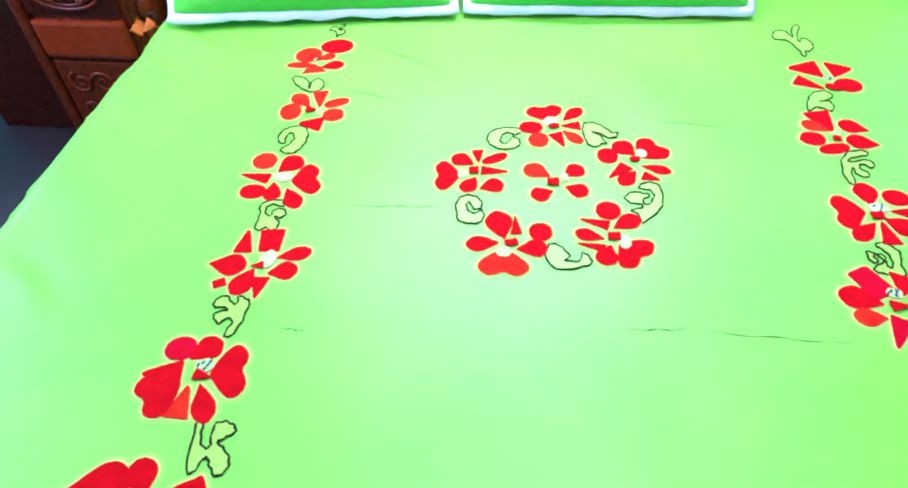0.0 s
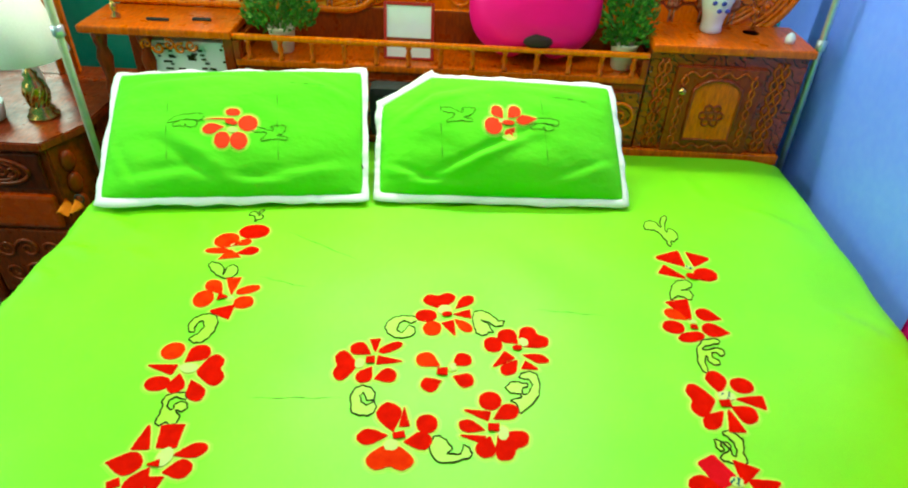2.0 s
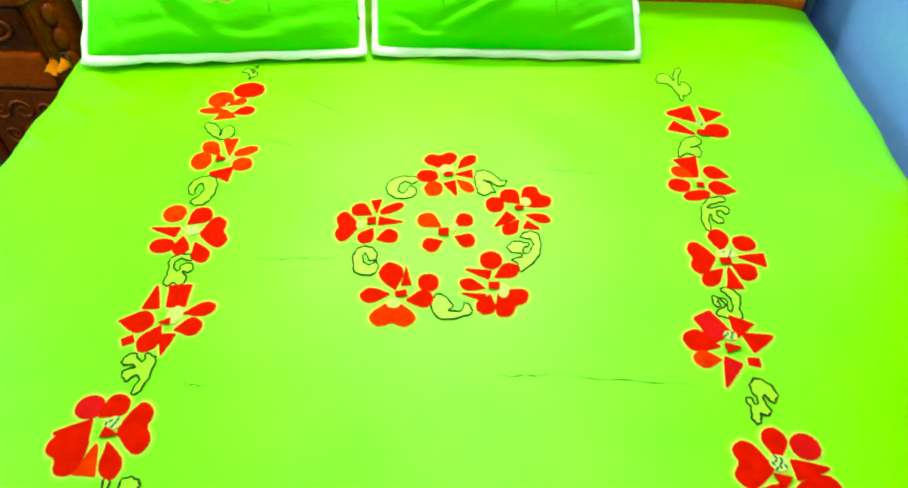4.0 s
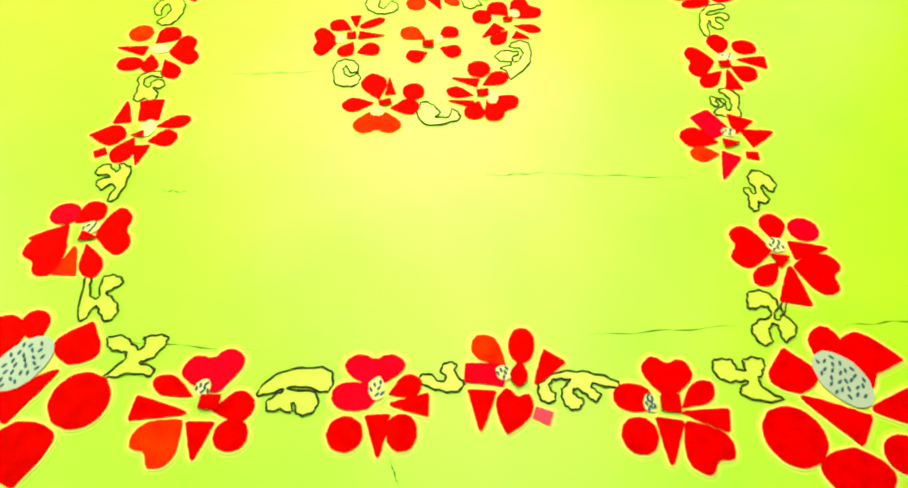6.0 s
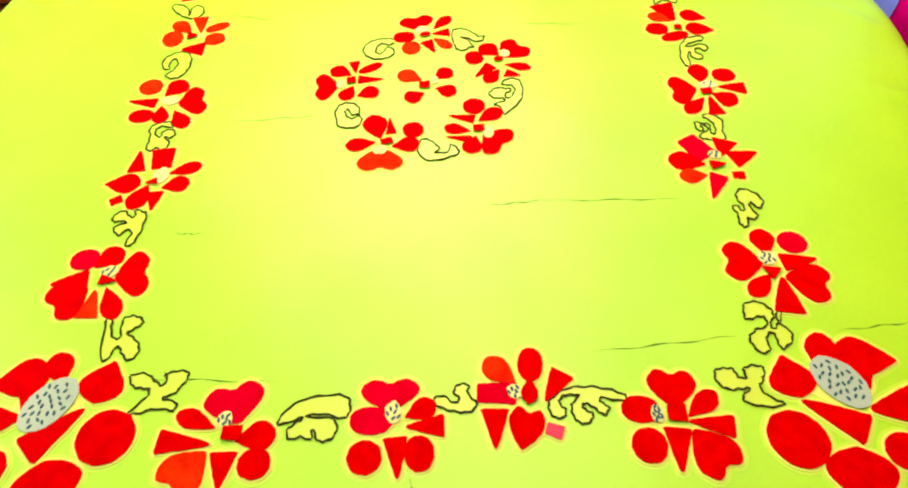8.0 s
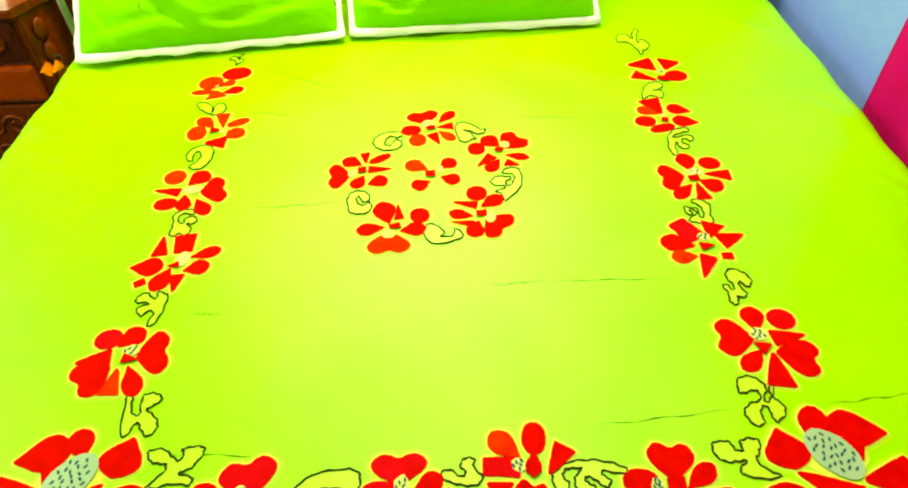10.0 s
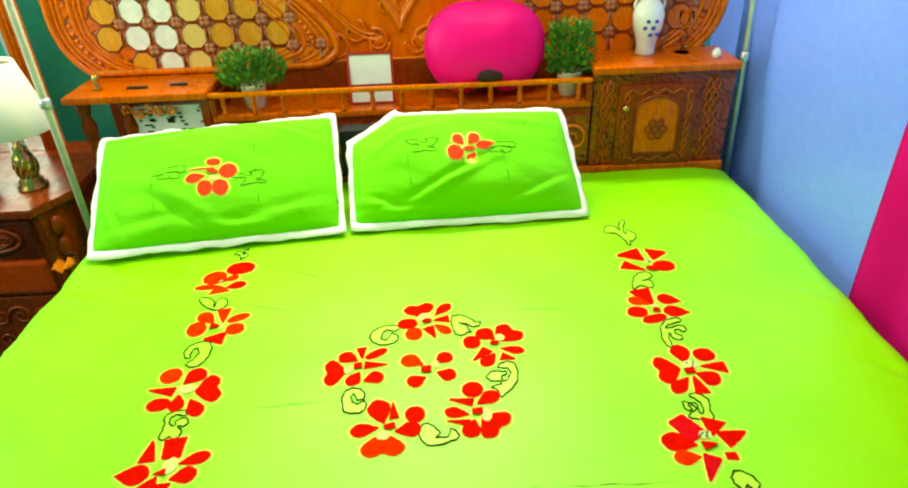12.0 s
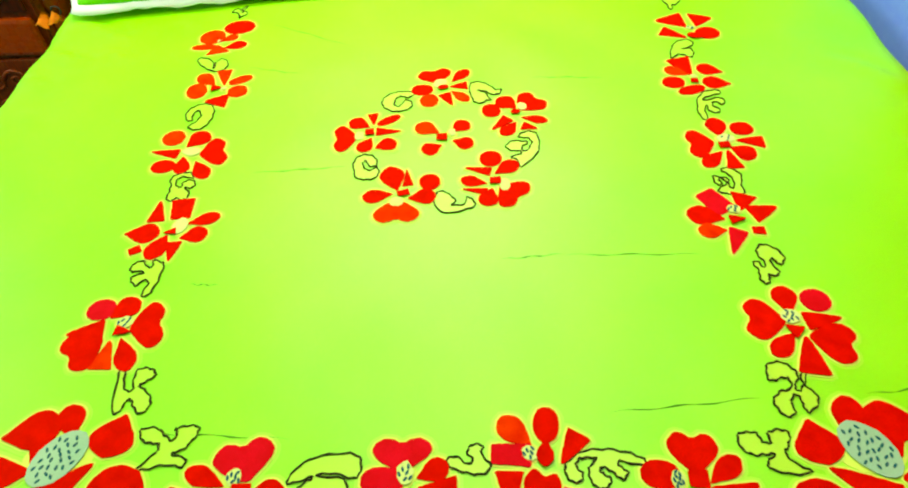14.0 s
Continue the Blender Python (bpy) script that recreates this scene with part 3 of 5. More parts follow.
# hand-drawn leaf shapes in a unit square: lobed outlines with a dark drawn line
LEAVES = {
    "k": [(-0.50, 0.40), (-0.34, -0.40), (-0.18, -0.47), (-0.07, -0.22), (0.02, -0.20), (0.13, -0.35), (0.35, -0.50), (0.50, -0.36), (0.47, -0.17), (0.25, 0.02), (0.10, 0.09), (0.26, 0.21), (0.40, 0.31), (0.34, 0.44), (0.11, 0.50), (-0.10, 0.41), (-0.03, 0.04), (-0.11, -0.02), (-0.27, 0.10), (-0.37, 0.42)],
    "m": [(-0.50, -0.08), (-0.35, 0.25), (-0.06, 0.46), (0.34, 0.50), (0.50, 0.36), (0.50, 0.07), (0.40, -0.02), (0.16, 0.08), (-0.11, 0.04), (0.29, -0.04), (0.33, -0.35), (0.20, -0.50), (0.08, -0.46), (0.01, -0.23), (-0.01, -0.45), (-0.15, -0.39), (-0.30, -0.43), (-0.35, -0.25), (-0.21, -0.07), (-0.14, 0.02), (-0.41, -0.10)],
    "n": [(0.50, 0.21), (0.28, 0.40), (-0.00, 0.50), (-0.26, 0.44), (-0.46, 0.17), (-0.50, -0.06), (-0.45, -0.29), (-0.34, -0.33), (-0.28, -0.15), (-0.35, 0.04), (-0.33, 0.21), (-0.24, 0.28), (-0.09, 0.27), (-0.18, 0.07), (-0.21, -0.16), (-0.17, -0.39), (-0.07, -0.50), (0.02, -0.40), (0.05, -0.25), (-0.04, -0.12), (-0.07, -0.01), (-0.01, 0.03), (0.10, -0.13), (0.19, -0.29), (0.27, -0.11), (0.18, 0.05), (0.19, 0.17), (0.46, 0.06)],
    "y": [(0.47, 0.28), (0.33, 0.06), (0.50, -0.11), (0.46, -0.27), (0.19, -0.43), (0.11, -0.32), (0.11, -0.16), (-0.01, -0.12), (-0.13, -0.26), (-0.12, -0.42), (-0.32, -0.50), (-0.47, -0.36), (-0.50, -0.20), (-0.31, -0.06), (-0.02, 0.01), (0.01, 0.18), (-0.14, 0.20), (-0.43, 0.16), (-0.44, 0.30), (-0.34, 0.47), (-0.03, 0.50), (0.19, 0.37), (0.24, 0.23), (0.08, 0.03), (0.15, -0.05), (0.28, 0.06), (0.33, 0.28)],
    "q": [(-0.19, 0.43), (0.03, 0.50), (0.36, 0.37), (0.50, 0.14), (0.32, -0.03), (0.18, 0.05), (0.12, 0.14), (0.03, 0.05), (0.16, -0.21), (-0.02, -0.31), (-0.17, -0.26), (-0.20, -0.42), (-0.35, -0.50), (-0.46, -0.37), (-0.41, -0.16), (-0.50, 0.01), (-0.34, 0.06), (-0.23, -0.09), (-0.13, 0.03), (-0.27, 0.24)],
    "x": [(-0.35, -0.49), (-0.13, -0.13), (-0.12, 0.07), (-0.32, 0.10), (-0.46, 0.22), (-0.50, 0.43), (-0.24, 0.46), (-0.06, 0.27), (0.10, 0.15), (0.15, 0.33), (0.10, 0.43), (0.28, 0.50), (0.48, 0.47), (0.50, 0.31), (0.36, -0.03), (0.19, -0.13), (0.17, -0.19), (0.40, -0.27), (0.40, -0.46), (0.10, -0.41), (-0.21, -0.50)],
    "c": [(-0.50, -0.02), (-0.28, 0.10), (-0.03, -0.15), (0.11, -0.02), (-0.02, 0.25), (0.12, 0.50), (0.34, 0.43), (0.30, 0.17), (0.50, -0.24), (0.29, -0.50), (-0.03, -0.44), (-0.35, -0.29)],
    "z": [(-0.50, 0.39), (-0.34, 0.46), (-0.18, 0.42), (-0.13, 0.23), (0.01, 0.20), (0.00, 0.41), (0.17, 0.50), (0.35, 0.43), (0.30, 0.18), (0.19, -0.02), (0.26, -0.23), (0.50, -0.45), (0.20, -0.50), (-0.11, -0.38), (-0.14, -0.21), (0.02, -0.06), (-0.14, -0.05), (-0.34, -0.06), (-0.50, 0.11)],
    "f": [(0.36, 0.43), (0.49, 0.38), (0.50, 0.00), (0.40, -0.40), (0.25, -0.50), (0.15, -0.43), (0.23, -0.14), (0.05, -0.06), (-0.13, -0.20), (-0.34, -0.05), (-0.31, 0.07), (-0.02, 0.14), (-0.20, 0.20), (-0.39, 0.18), (-0.50, 0.26), (-0.43, 0.41), (-0.21, 0.48), (0.00, 0.32), (0.16, 0.31), (0.13, 0.50)],
    "u": [(-0.50, -0.14), (-0.46, 0.37), (-0.32, 0.50), (-0.13, 0.36), (0.02, 0.04), (-0.09, -0.13), (0.23, -0.12), (0.29, 0.21), (0.43, 0.11), (0.50, -0.16), (0.30, -0.33), (-0.20, -0.50)],
    "g": [(-0.38, -0.22), (-0.19, -0.31), (-0.09, -0.50), (0.37, -0.19), (0.50, 0.02), (0.50, 0.38), (0.26, 0.50), (-0.02, 0.43), (-0.06, 0.33), (0.22, 0.29), (0.28, 0.12), (0.08, -0.08), (-0.03, 0.04), (0.18, 0.16), (0.00, 0.21), (-0.30, 0.23), (-0.50, 0.08), (-0.33, -0.05), (-0.11, -0.06), (-0.06, -0.15)],
    "a": [(-0.50, 0.08), (-0.33, -0.40), (0.05, -0.50), (0.35, -0.47), (0.50, -0.25), (0.39, -0.01), (0.21, -0.14), (-0.04, -0.07), (-0.15, 0.16), (-0.04, 0.25), (0.13, 0.01), (0.38, 0.07), (0.31, 0.35), (-0.00, 0.50), (-0.36, 0.44), (-0.44, 0.31)],
    "e": [(-0.41, 0.05), (-0.50, 0.31), (-0.23, 0.46), (0.18, 0.50), (0.32, 0.29), (-0.05, 0.35), (-0.26, 0.23), (-0.17, 0.01), (0.01, -0.02), (0.02, 0.15), (0.30, 0.22), (0.50, 0.09), (0.39, -0.06), (0.13, -0.03), (0.40, -0.26), (0.27, -0.46), (-0.04, -0.40), (-0.18, -0.50), (-0.39, -0.39), (-0.38, -0.21)],
    "s": [(-0.44, 0.24), (-0.50, -0.00), (-0.38, -0.09), (-0.26, -0.02), (-0.34, 0.07), (-0.21, 0.17), (-0.01, 0.10), (-0.12, -0.06), (-0.44, -0.21), (-0.45, -0.33), (-0.19, -0.38), (0.13, -0.50), (0.38, -0.30), (0.35, -0.12), (0.50, 0.20), (0.35, 0.38), (0.11, 0.50), (-0.13, 0.41), (0.02, 0.30), (0.15, 0.10), (0.10, -0.16), (-0.03, -0.20), (-0.09, 0.02)],
    "w": [(-0.34, -0.37), (-0.50, -0.12), (-0.45, 0.19), (-0.19, 0.42), (0.17, 0.50), (0.50, 0.39), (0.30, 0.17), (0.10, 0.26), (-0.07, 0.14), (-0.11, -0.17), (0.06, -0.26), (0.23, 0.06), (0.43, -0.08), (0.41, -0.34), (0.17, -0.48), (-0.11, -0.50)],
    "p": [(-0.50, -0.40), (-0.33, 0.08), (-0.07, 0.39), (0.33, 0.50), (0.50, 0.28), (0.32, 0.10), (0.00, -0.03), (0.29, 0.01), (0.37, -0.23), (0.21, -0.46), (0.01, -0.36), (-0.22, -0.30), (-0.45, -0.50)],
    "r": [(-0.37, 0.17), (-0.50, -0.26), (-0.40, -0.50), (-0.29, -0.49), (-0.24, -0.13), (-0.13, -0.03), (-0.14, -0.20), (0.10, -0.28), (0.22, -0.18), (0.03, -0.02), (0.17, 0.10), (0.37, -0.01), (0.50, 0.12), (0.32, 0.23), (-0.13, 0.14), (-0.13, 0.23), (0.22, 0.33), (0.45, 0.38), (0.40, 0.50), (-0.06, 0.44)],
    "h": [(-0.45, 0.21), (-0.29, 0.30), (-0.07, 0.27), (0.05, 0.08), (0.10, 0.32), (0.26, 0.50), (0.36, 0.46), (0.18, 0.12), (0.18, -0.07), (0.29, 0.07), (0.46, -0.02), (0.50, -0.19), (0.31, -0.36), (0.22, -0.34), (0.16, -0.50), (0.09, -0.50), (0.05, -0.31), (-0.13, -0.05), (-0.36, -0.00), (-0.50, 0.01)],
    "v": [(-0.50, 0.12), (-0.45, 0.45), (-0.16, 0.50), (0.13, 0.34), (0.35, 0.11), (0.50, 0.14), (0.46, -0.06), (0.21, -0.12), (0.03, 0.04), (-0.25, 0.09), (-0.03, -0.02), (0.15, -0.37), (0.02, -0.37), (-0.11, -0.50), (-0.35, -0.47), (-0.44, -0.24)],
    "j": [(-0.44, -0.08), (-0.50, 0.22), (-0.28, 0.42), (0.04, 0.50), (0.35, 0.41), (0.50, 0.11), (0.46, -0.19), (0.28, -0.45), (0.00, -0.50), (-0.25, -0.38), (-0.05, -0.21), (0.06, 0.05), (-0.12, 0.24), (-0.25, 0.07), (-0.20, -0.16)],
    "i": [(-0.50, 0.37), (-0.37, 0.50), (-0.01, 0.23), (0.13, -0.33), (0.12, 0.16), (0.29, 0.38), (0.50, 0.09), (0.47, -0.33), (0.24, -0.50), (-0.07, -0.31), (-0.36, 0.04)],
}


def smooth_loop(pts, n=4):
    out = []
    k = len(pts)
    for i in range(k):
        p0, p1, p2, p3 = (Vector(pts[(i + j - 1) % k]) for j in range(4))
        for s in range(n):
            t = s / n
            out.append(tuple(0.5 * ((2 * p1) + (p2 - p0) * t + (2 * p0 - 5 * p1 + 4 * p2 - p3) * t * t + (3 * p1 - p0 - 3 * p2 + p3) * t ** 3)))
    return out


def leaf(kind, cx, cy, w, h, turn=0.0, flip=1, owner=None, place=on_sheet, fill=None):
    c, s = math.cos(radians(turn)), math.sin(radians(turn))
    raw = smooth_loop(LEAVES[kind])
    pts = []
    for x, y in raw:
        x, y = x * flip, y
        x, y = c * x - s * y, s * x + c * y
        pts.append((cx + x * w, cy + y * h))
    if flip < 0:
        pts.reverse()
    k = len(pts)
    wavy = []
    for i in range(k):
        a, b = Vector(pts[i - 1]), Vector(pts[(i + 1) % k])
        d = (b - a).normalized()
        amp = 0.0010 * math.sin(i * 1.9 + cx * 40) + 0.0010 * noise.noise(Vector((i * 0.8, cx * 30, cy * 30)))
        wavy.append((pts[i][0] + d.y * amp, pts[i][1] - d.x * amp))
    pts = wavy
    bm = bmesh.new()
    patch(bm, pts, place, 0.0004, 0.0005)
    base = part("leaf", bm, fill or (M_HALO if cy > 0.2 else M_LEAFFILL), owner or sheet, "olive yellow drawn leaf with a dark outline")
    bm = bmesh.new()
    line = []
    for x, y in pts:
        p, nrm = place(x, y)
        line.append(p + nrm * 0.0012)
    sweep(bm, line, [(0.0006 if fill else 0.0015) + (0.0004 if fill else 0.0007) * noise.noise(Vector((i * 0.9, cx * 9, cy * 9))) for i in range(len(line))], closed=True, n=5)
    part("outline", bm, M_THREAD, base, "dark stitched outline")


for row in (("k", -0.409, -0.510, 0.056, 0.068), ("m", -0.142, -0.631, 0.087, 0.059), ("n", 0.196, -0.625, 0.097, 0.049), ("y", 0.450, -0.526, 0.056, 0.078),
            ("q", 0.492, -0.315, 0.050, 0.076), ("x", -0.344, -0.590, 0.073, 0.056), ("c", 0.032, -0.611, 0.054, 0.038), ("z", 0.400, -0.609, 0.073, 0.056),
            ("f", -0.456, -0.319, 0.051, 0.071), ("u", 0.019, -0.169, 0.068, 0.050), ("g", 0.141, -0.042, 0.059, 0.095), ("a", -0.136, -0.078, 0.047, 0.064),
            ("e", -0.452, -0.118, 0.046, 0.071), ("s", 0.481, -0.138, 0.049, 0.073), ("w", -0.089, 0.109, 0.062, 0.063), ("p", 0.495, 0.264, 0.058, 0.069),
            ("r", 0.506, 0.074, 0.059, 0.090), ("h", 0.500, 0.487, 0.075, 0.123), ("v", 0.081, 0.130, 0.061, 0.068), ("j", -0.470, 0.076, 0.053, 0.080),
            ("i", -0.487, 0.250, 0.068, 0.052), ("h", -0.472, 0.462, 0.036, 0.050)):
    leaf(*row)

# dark strips that paint the shade in the sheet's fold creases
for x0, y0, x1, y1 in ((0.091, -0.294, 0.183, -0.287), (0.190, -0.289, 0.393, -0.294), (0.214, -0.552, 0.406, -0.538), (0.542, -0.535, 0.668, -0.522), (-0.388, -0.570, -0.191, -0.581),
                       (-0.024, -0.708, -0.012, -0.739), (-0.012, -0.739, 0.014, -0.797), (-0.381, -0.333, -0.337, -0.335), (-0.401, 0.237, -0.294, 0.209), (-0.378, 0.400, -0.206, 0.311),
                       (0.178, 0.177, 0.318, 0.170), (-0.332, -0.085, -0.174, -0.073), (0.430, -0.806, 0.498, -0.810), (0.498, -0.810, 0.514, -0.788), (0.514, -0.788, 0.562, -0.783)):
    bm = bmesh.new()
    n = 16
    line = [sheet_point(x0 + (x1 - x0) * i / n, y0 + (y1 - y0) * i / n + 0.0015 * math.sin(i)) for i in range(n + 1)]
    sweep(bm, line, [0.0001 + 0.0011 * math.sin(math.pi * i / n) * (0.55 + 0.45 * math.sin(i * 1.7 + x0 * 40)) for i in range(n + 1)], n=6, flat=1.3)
    part("crease_shade", bm, M_CREASE_SHADE, sheet, "dark strip painting the shade of a sharp fold")


# ---- pillows ----
def pillow(name, label, bl, br, tl, tr, cut, folds, bulge=0.075, seed=1):
    bl, br, tl, tr = (Vector(p) for p in (bl, br, tl, tr))
    nrm = (br - bl).cross(tl - bl).normalized()

    def surface(u, v):
        """u across, v up, both 0 to 1."""
        vm = 1 - cut * max(0.0, 1 - u / 0.22)
        vv = v * vm
        p = bl * (1 - u) * (1 - vv) + br * u * (1 - vv) + tl * (1 - u) * vv + tr * u * vv
        b = (max(0, math.sin(math.pi * u)) ** 0.45) * (max(0, math.sin(math.pi * v)) ** 0.5)
        w = 0.014 * noise.noise(Vector((u * 2.4 + seed, v * 2.0, seed))) + 0.005 * noise.noise(Vector((u * 9 + v * 3, v * 6, seed + 3)))
        for u0, v0, u1, v1, amp, wd in folds:
            du, dv = u1 - u0, (v1 - v0) * 0.65
            s = max(0.0, min(1.0, ((u - u0) * du + (v - v0) * 0.65 * dv) / (du * du + dv * dv)))
            off = ((u - u0) * dv - (v - v0) * 0.65 * du) / math.hypot(du, dv)
            ends = math.hypot(u - u0 - du * s, (v - v0) * 0.65 - dv * s)
            w += 0.85 * amp * (math.exp(-((off - wd) / wd) ** 2) - 0.9 * math.exp(-((off + wd * 0.5) / (wd * 0.7)) ** 2)) * math.exp(-(max(0.0, ends - abs(off)) / 0.05) ** 2) * math.sin(math.pi * (0.12 + 0.76 * s))
        return p + nrm * (b * (bulge + w))

    N, K = 96, 64
    bm = bmesh.new()
    g = [[bm.verts.new(surface(i / N, j / K)) for i in range(N + 1)] for j in range(K + 1)]
    h = []
    for j in range(K + 1):
        row = []
        for i in range(N + 1):
            if i in (0, N) or j in (0, K):
                row.append(g[j][i])
            else:
                p = surface(i / N, j / K)
                q = bl.lerp(br, i / N).lerp(tl.lerp(tr, i / N), j / K * (1 - cut * max(0.0, 1 - i / N / 0.22)))
                row.append(bm.verts.new(q - nrm * min(0.03, (p - q).length * 0.5)))
        h.append(row)
    for j in range(K):
        for i in range(N):
            bm.faces.new((g[j][i], g[j][i + 1], g[j + 1][i + 1], g[j + 1][i]))
            bm.faces.new((h[j][i], h[j + 1][i], h[j + 1][i + 1], h[j][i + 1]))
    root = tagged(part(name, bm, M_PILLOW, smooth=True), label, "pillow", "pillows on the bed")
    # white flat border round the rim
    rim = [(i / N, 0.0) for i in range(N)] + [(1.0, j / K) for j in range(K)] + [(1 - i / N, 1.0) for i in range(N)] + [(0.0, 1 - j / K) for j in range(K)]
    bm = bmesh.new()
    rings = []
    for k, (u, v) in enumerate(rim):
        p = surface(u, v)
        du = (0.0 if 0 < u < 1 else (1 if u >= 1 else -1))
        dv = (0.0 if 0 < v < 1 else (1 if v >= 1 else -1))
        ax, ay = (br - bl).normalized(), (tl - bl).normalized()
        out = (ax * du + ay * dv).normalized()
        w = (0.020 if (cut and v >= 1 and u < 0.22) else 0.012 if dv >= 0 else 0.017) + 0.006 * noise.noise(Vector((k * 0.07, seed, 0)))
        wave = nrm * 0.010 * noise.noise(Vector((k * 0.09, 3, seed))) + nrm * 0.005 * noise.noise(Vector((k * 0.27, 0, seed)))
        a, b = p - out * 0.007, p + out * w
        b = b + wave
        if b.z < ZT + 0.006:
            b.z = ZT + 0.006
        rings.append([bm.verts.new(a + nrm * 0.004), bm.verts.new((a + b) / 2 + nrm * 0.005), bm.verts.new(b + nrm * 0.0015), bm.verts.new(b - nrm * 0.0015), bm.verts.new(a - nrm * 0.004)])
    k = len(rings)
    for i in range(k):
        A, B = rings[i], rings[(i + 1) % k]
        for j in range(5):
            bm.faces.new((A[j], A[(j + 1) % 5], B[(j + 1) % 5], B[j]))
    bmesh.ops.recalc_face_normals(bm, faces=bm.faces)
    part("border", bm, M_WHITE, root, "white cotton border", smooth=True)
    # dark strips paint the shade along the pillow's pressed folds
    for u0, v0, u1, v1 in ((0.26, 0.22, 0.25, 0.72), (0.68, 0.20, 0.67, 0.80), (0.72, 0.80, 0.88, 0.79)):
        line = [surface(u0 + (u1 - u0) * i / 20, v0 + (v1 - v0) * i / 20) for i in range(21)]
        part("crease_shade", sweep(bmesh.new(), line, [0.0002 + 0.0012 * max(0, math.sin(i * 0.9 + seed)) for i in range(21)], n=5), M_CREASE_SHADE, root, "dark strip painting the shade of a pressed fold")
    W, H = (br - bl).length, (tl - bl).length

    def place(x, y):
        e = 0.004
        p = surface(x / W, y / H)
        n = (surface(x / W + e, y / H) - p).cross(surface(x / W, y / H + e) - p).normalized()
        return p, n

    return root, place, W, H


FOLDS1 = ((0.03, 0.10, 0.40, 0.16, 0.012, 0.035), (0.48, 0.06, 0.26, 0.34, 0.014, 0.030), (0.58, 0.08, 0.92, 0.20, 0.012, 0.030), (0.70, 0.94, 0.97, 0.72, 0.010, 0.025), (0.05, 0.85, 0.50, 0.88, 0.010, 0.035), (0.06, 0.30, 0.14, 0.05, 0.010, 0.020), (0.42, 0.10, 0.78, 0.07, 0.008, 0.020))
FOLDS2 = ((0.22, 0.12, 0.58, 0.45, 0.014, 0.025), (0.02, 0.28, 0.24, 0.06, 0.014, 0.025), (0.10, 0.72, 0.40, 0.86, 0.012, 0.030), (0.70, 0.10, 0.95, 0.30, 0.008, 0.025), (0.50, 0.93, 0.95, 0.86, 0.012, 0.030), (0.06, 0.12, 0.36, 0.08, 0.010, 0.020))
p1, place1, W1, H1 = pillow("pillow", "lime green pillow with white border and embroidered flower", (-0.845, 0.463, 0.572), (-0.225, 0.540, 0.572), (-0.900, 0.800, 0.745), (-0.255, 0.800, 0.785), 0.0, FOLDS1, seed=1)
p2, place2, W2, H2 = pillow("pillow", "lime green pillow with a folded corner and white border", (-0.190, 0.550, 0.572), (0.425, 0.575, 0.572), (-0.205, 0.800, 0.780), (0.385, 0.800, 0.775), 0.27, FOLDS2, seed=5)
M_SCARLET = cloth("scarlet_applique", (0.78, 0.030, 0.006), (0.86, 0.045, 0.012))
flower(0.312 * W1 / 0.62, 0.40 * H1, [("o", -16, 46, 22, 50, 22), ("o", 20, 4, 58, 34, 46), ("o", 17, -6, 20, -56, 42), ("o", -18, -6, -22, -54, 38), ("d", -14, 6, -70, -2, 30), ("t", -62, 27, 8, 27, 8)], (4, -2, 12, 8), ("o", -15, 20, 16, 18, 14), p1, place1, red=M_SCARLET)
flower(0.312 * W2 / 0.61, 0.53 * H2, [("d", -2, 12, -28, 46, 32), ("d", 8, 14, 40, 46, 34), ("d", 84, 16, 28, 8, 25), ("o", -50, 0, -6, -16, 46), ("d", 26, -8, 2, -40, 27)], (-2, 6, 12, 6), ("o", -8, 2, 28, 3, 14), p2, place2, red=M_SCARLET)
for (kind, x, y, w, h, turn, own, pl) in (("m", 0.205, 0.47, 0.085, 0.04, 0, p1, place1), ("x", 0.405, 0.38, 0.085, 0.04, 10, p1, place1), ("x", 0.200, 0.50, 0.085, 0.04, 0, p2, place2), ("m", 0.410, 0.46, 0.085, 0.035, 0, p2, place2)):
    leaf(kind, x, y * H1, w, h, turn, 1, own, pl, M_PILLOW)

# black bolster cloth that shows between the pillows
bm = bmesh.new()
box(bm, -0.245, -0.075, 0.80, 0.865, 0.60, 0.745, 0.02)
tagged(part("folded_cloth", bm, M_BLACK), "dark folded cloth tucked behind the pillows", "cloth")
# small dark ribbon loop at the pillow's corner
bm = bmesh.new()
sweep(bm, [(-0.25 + 0.018 * math.sin(t) , 0.592 + 0.004 * math.cos(t), 0.612 + 0.022 * math.cos(t)) for t in [i * 0.4 - 2.6 for i in range(14)]], 0.0032)
tagged(part("ribbon_loop", bm, M_BLACK, smooth=True), "small dark ribbon loop at the pillow corner", "ribbon")

# ---- carved headboard with shelf and cabinets ----
CX, YP, YH, ZL = -0.07, 1.07, 0.88, 0.85
bed = thing("bed", "carved varnished teak bed with shelf headboard and cabinets", "bed")


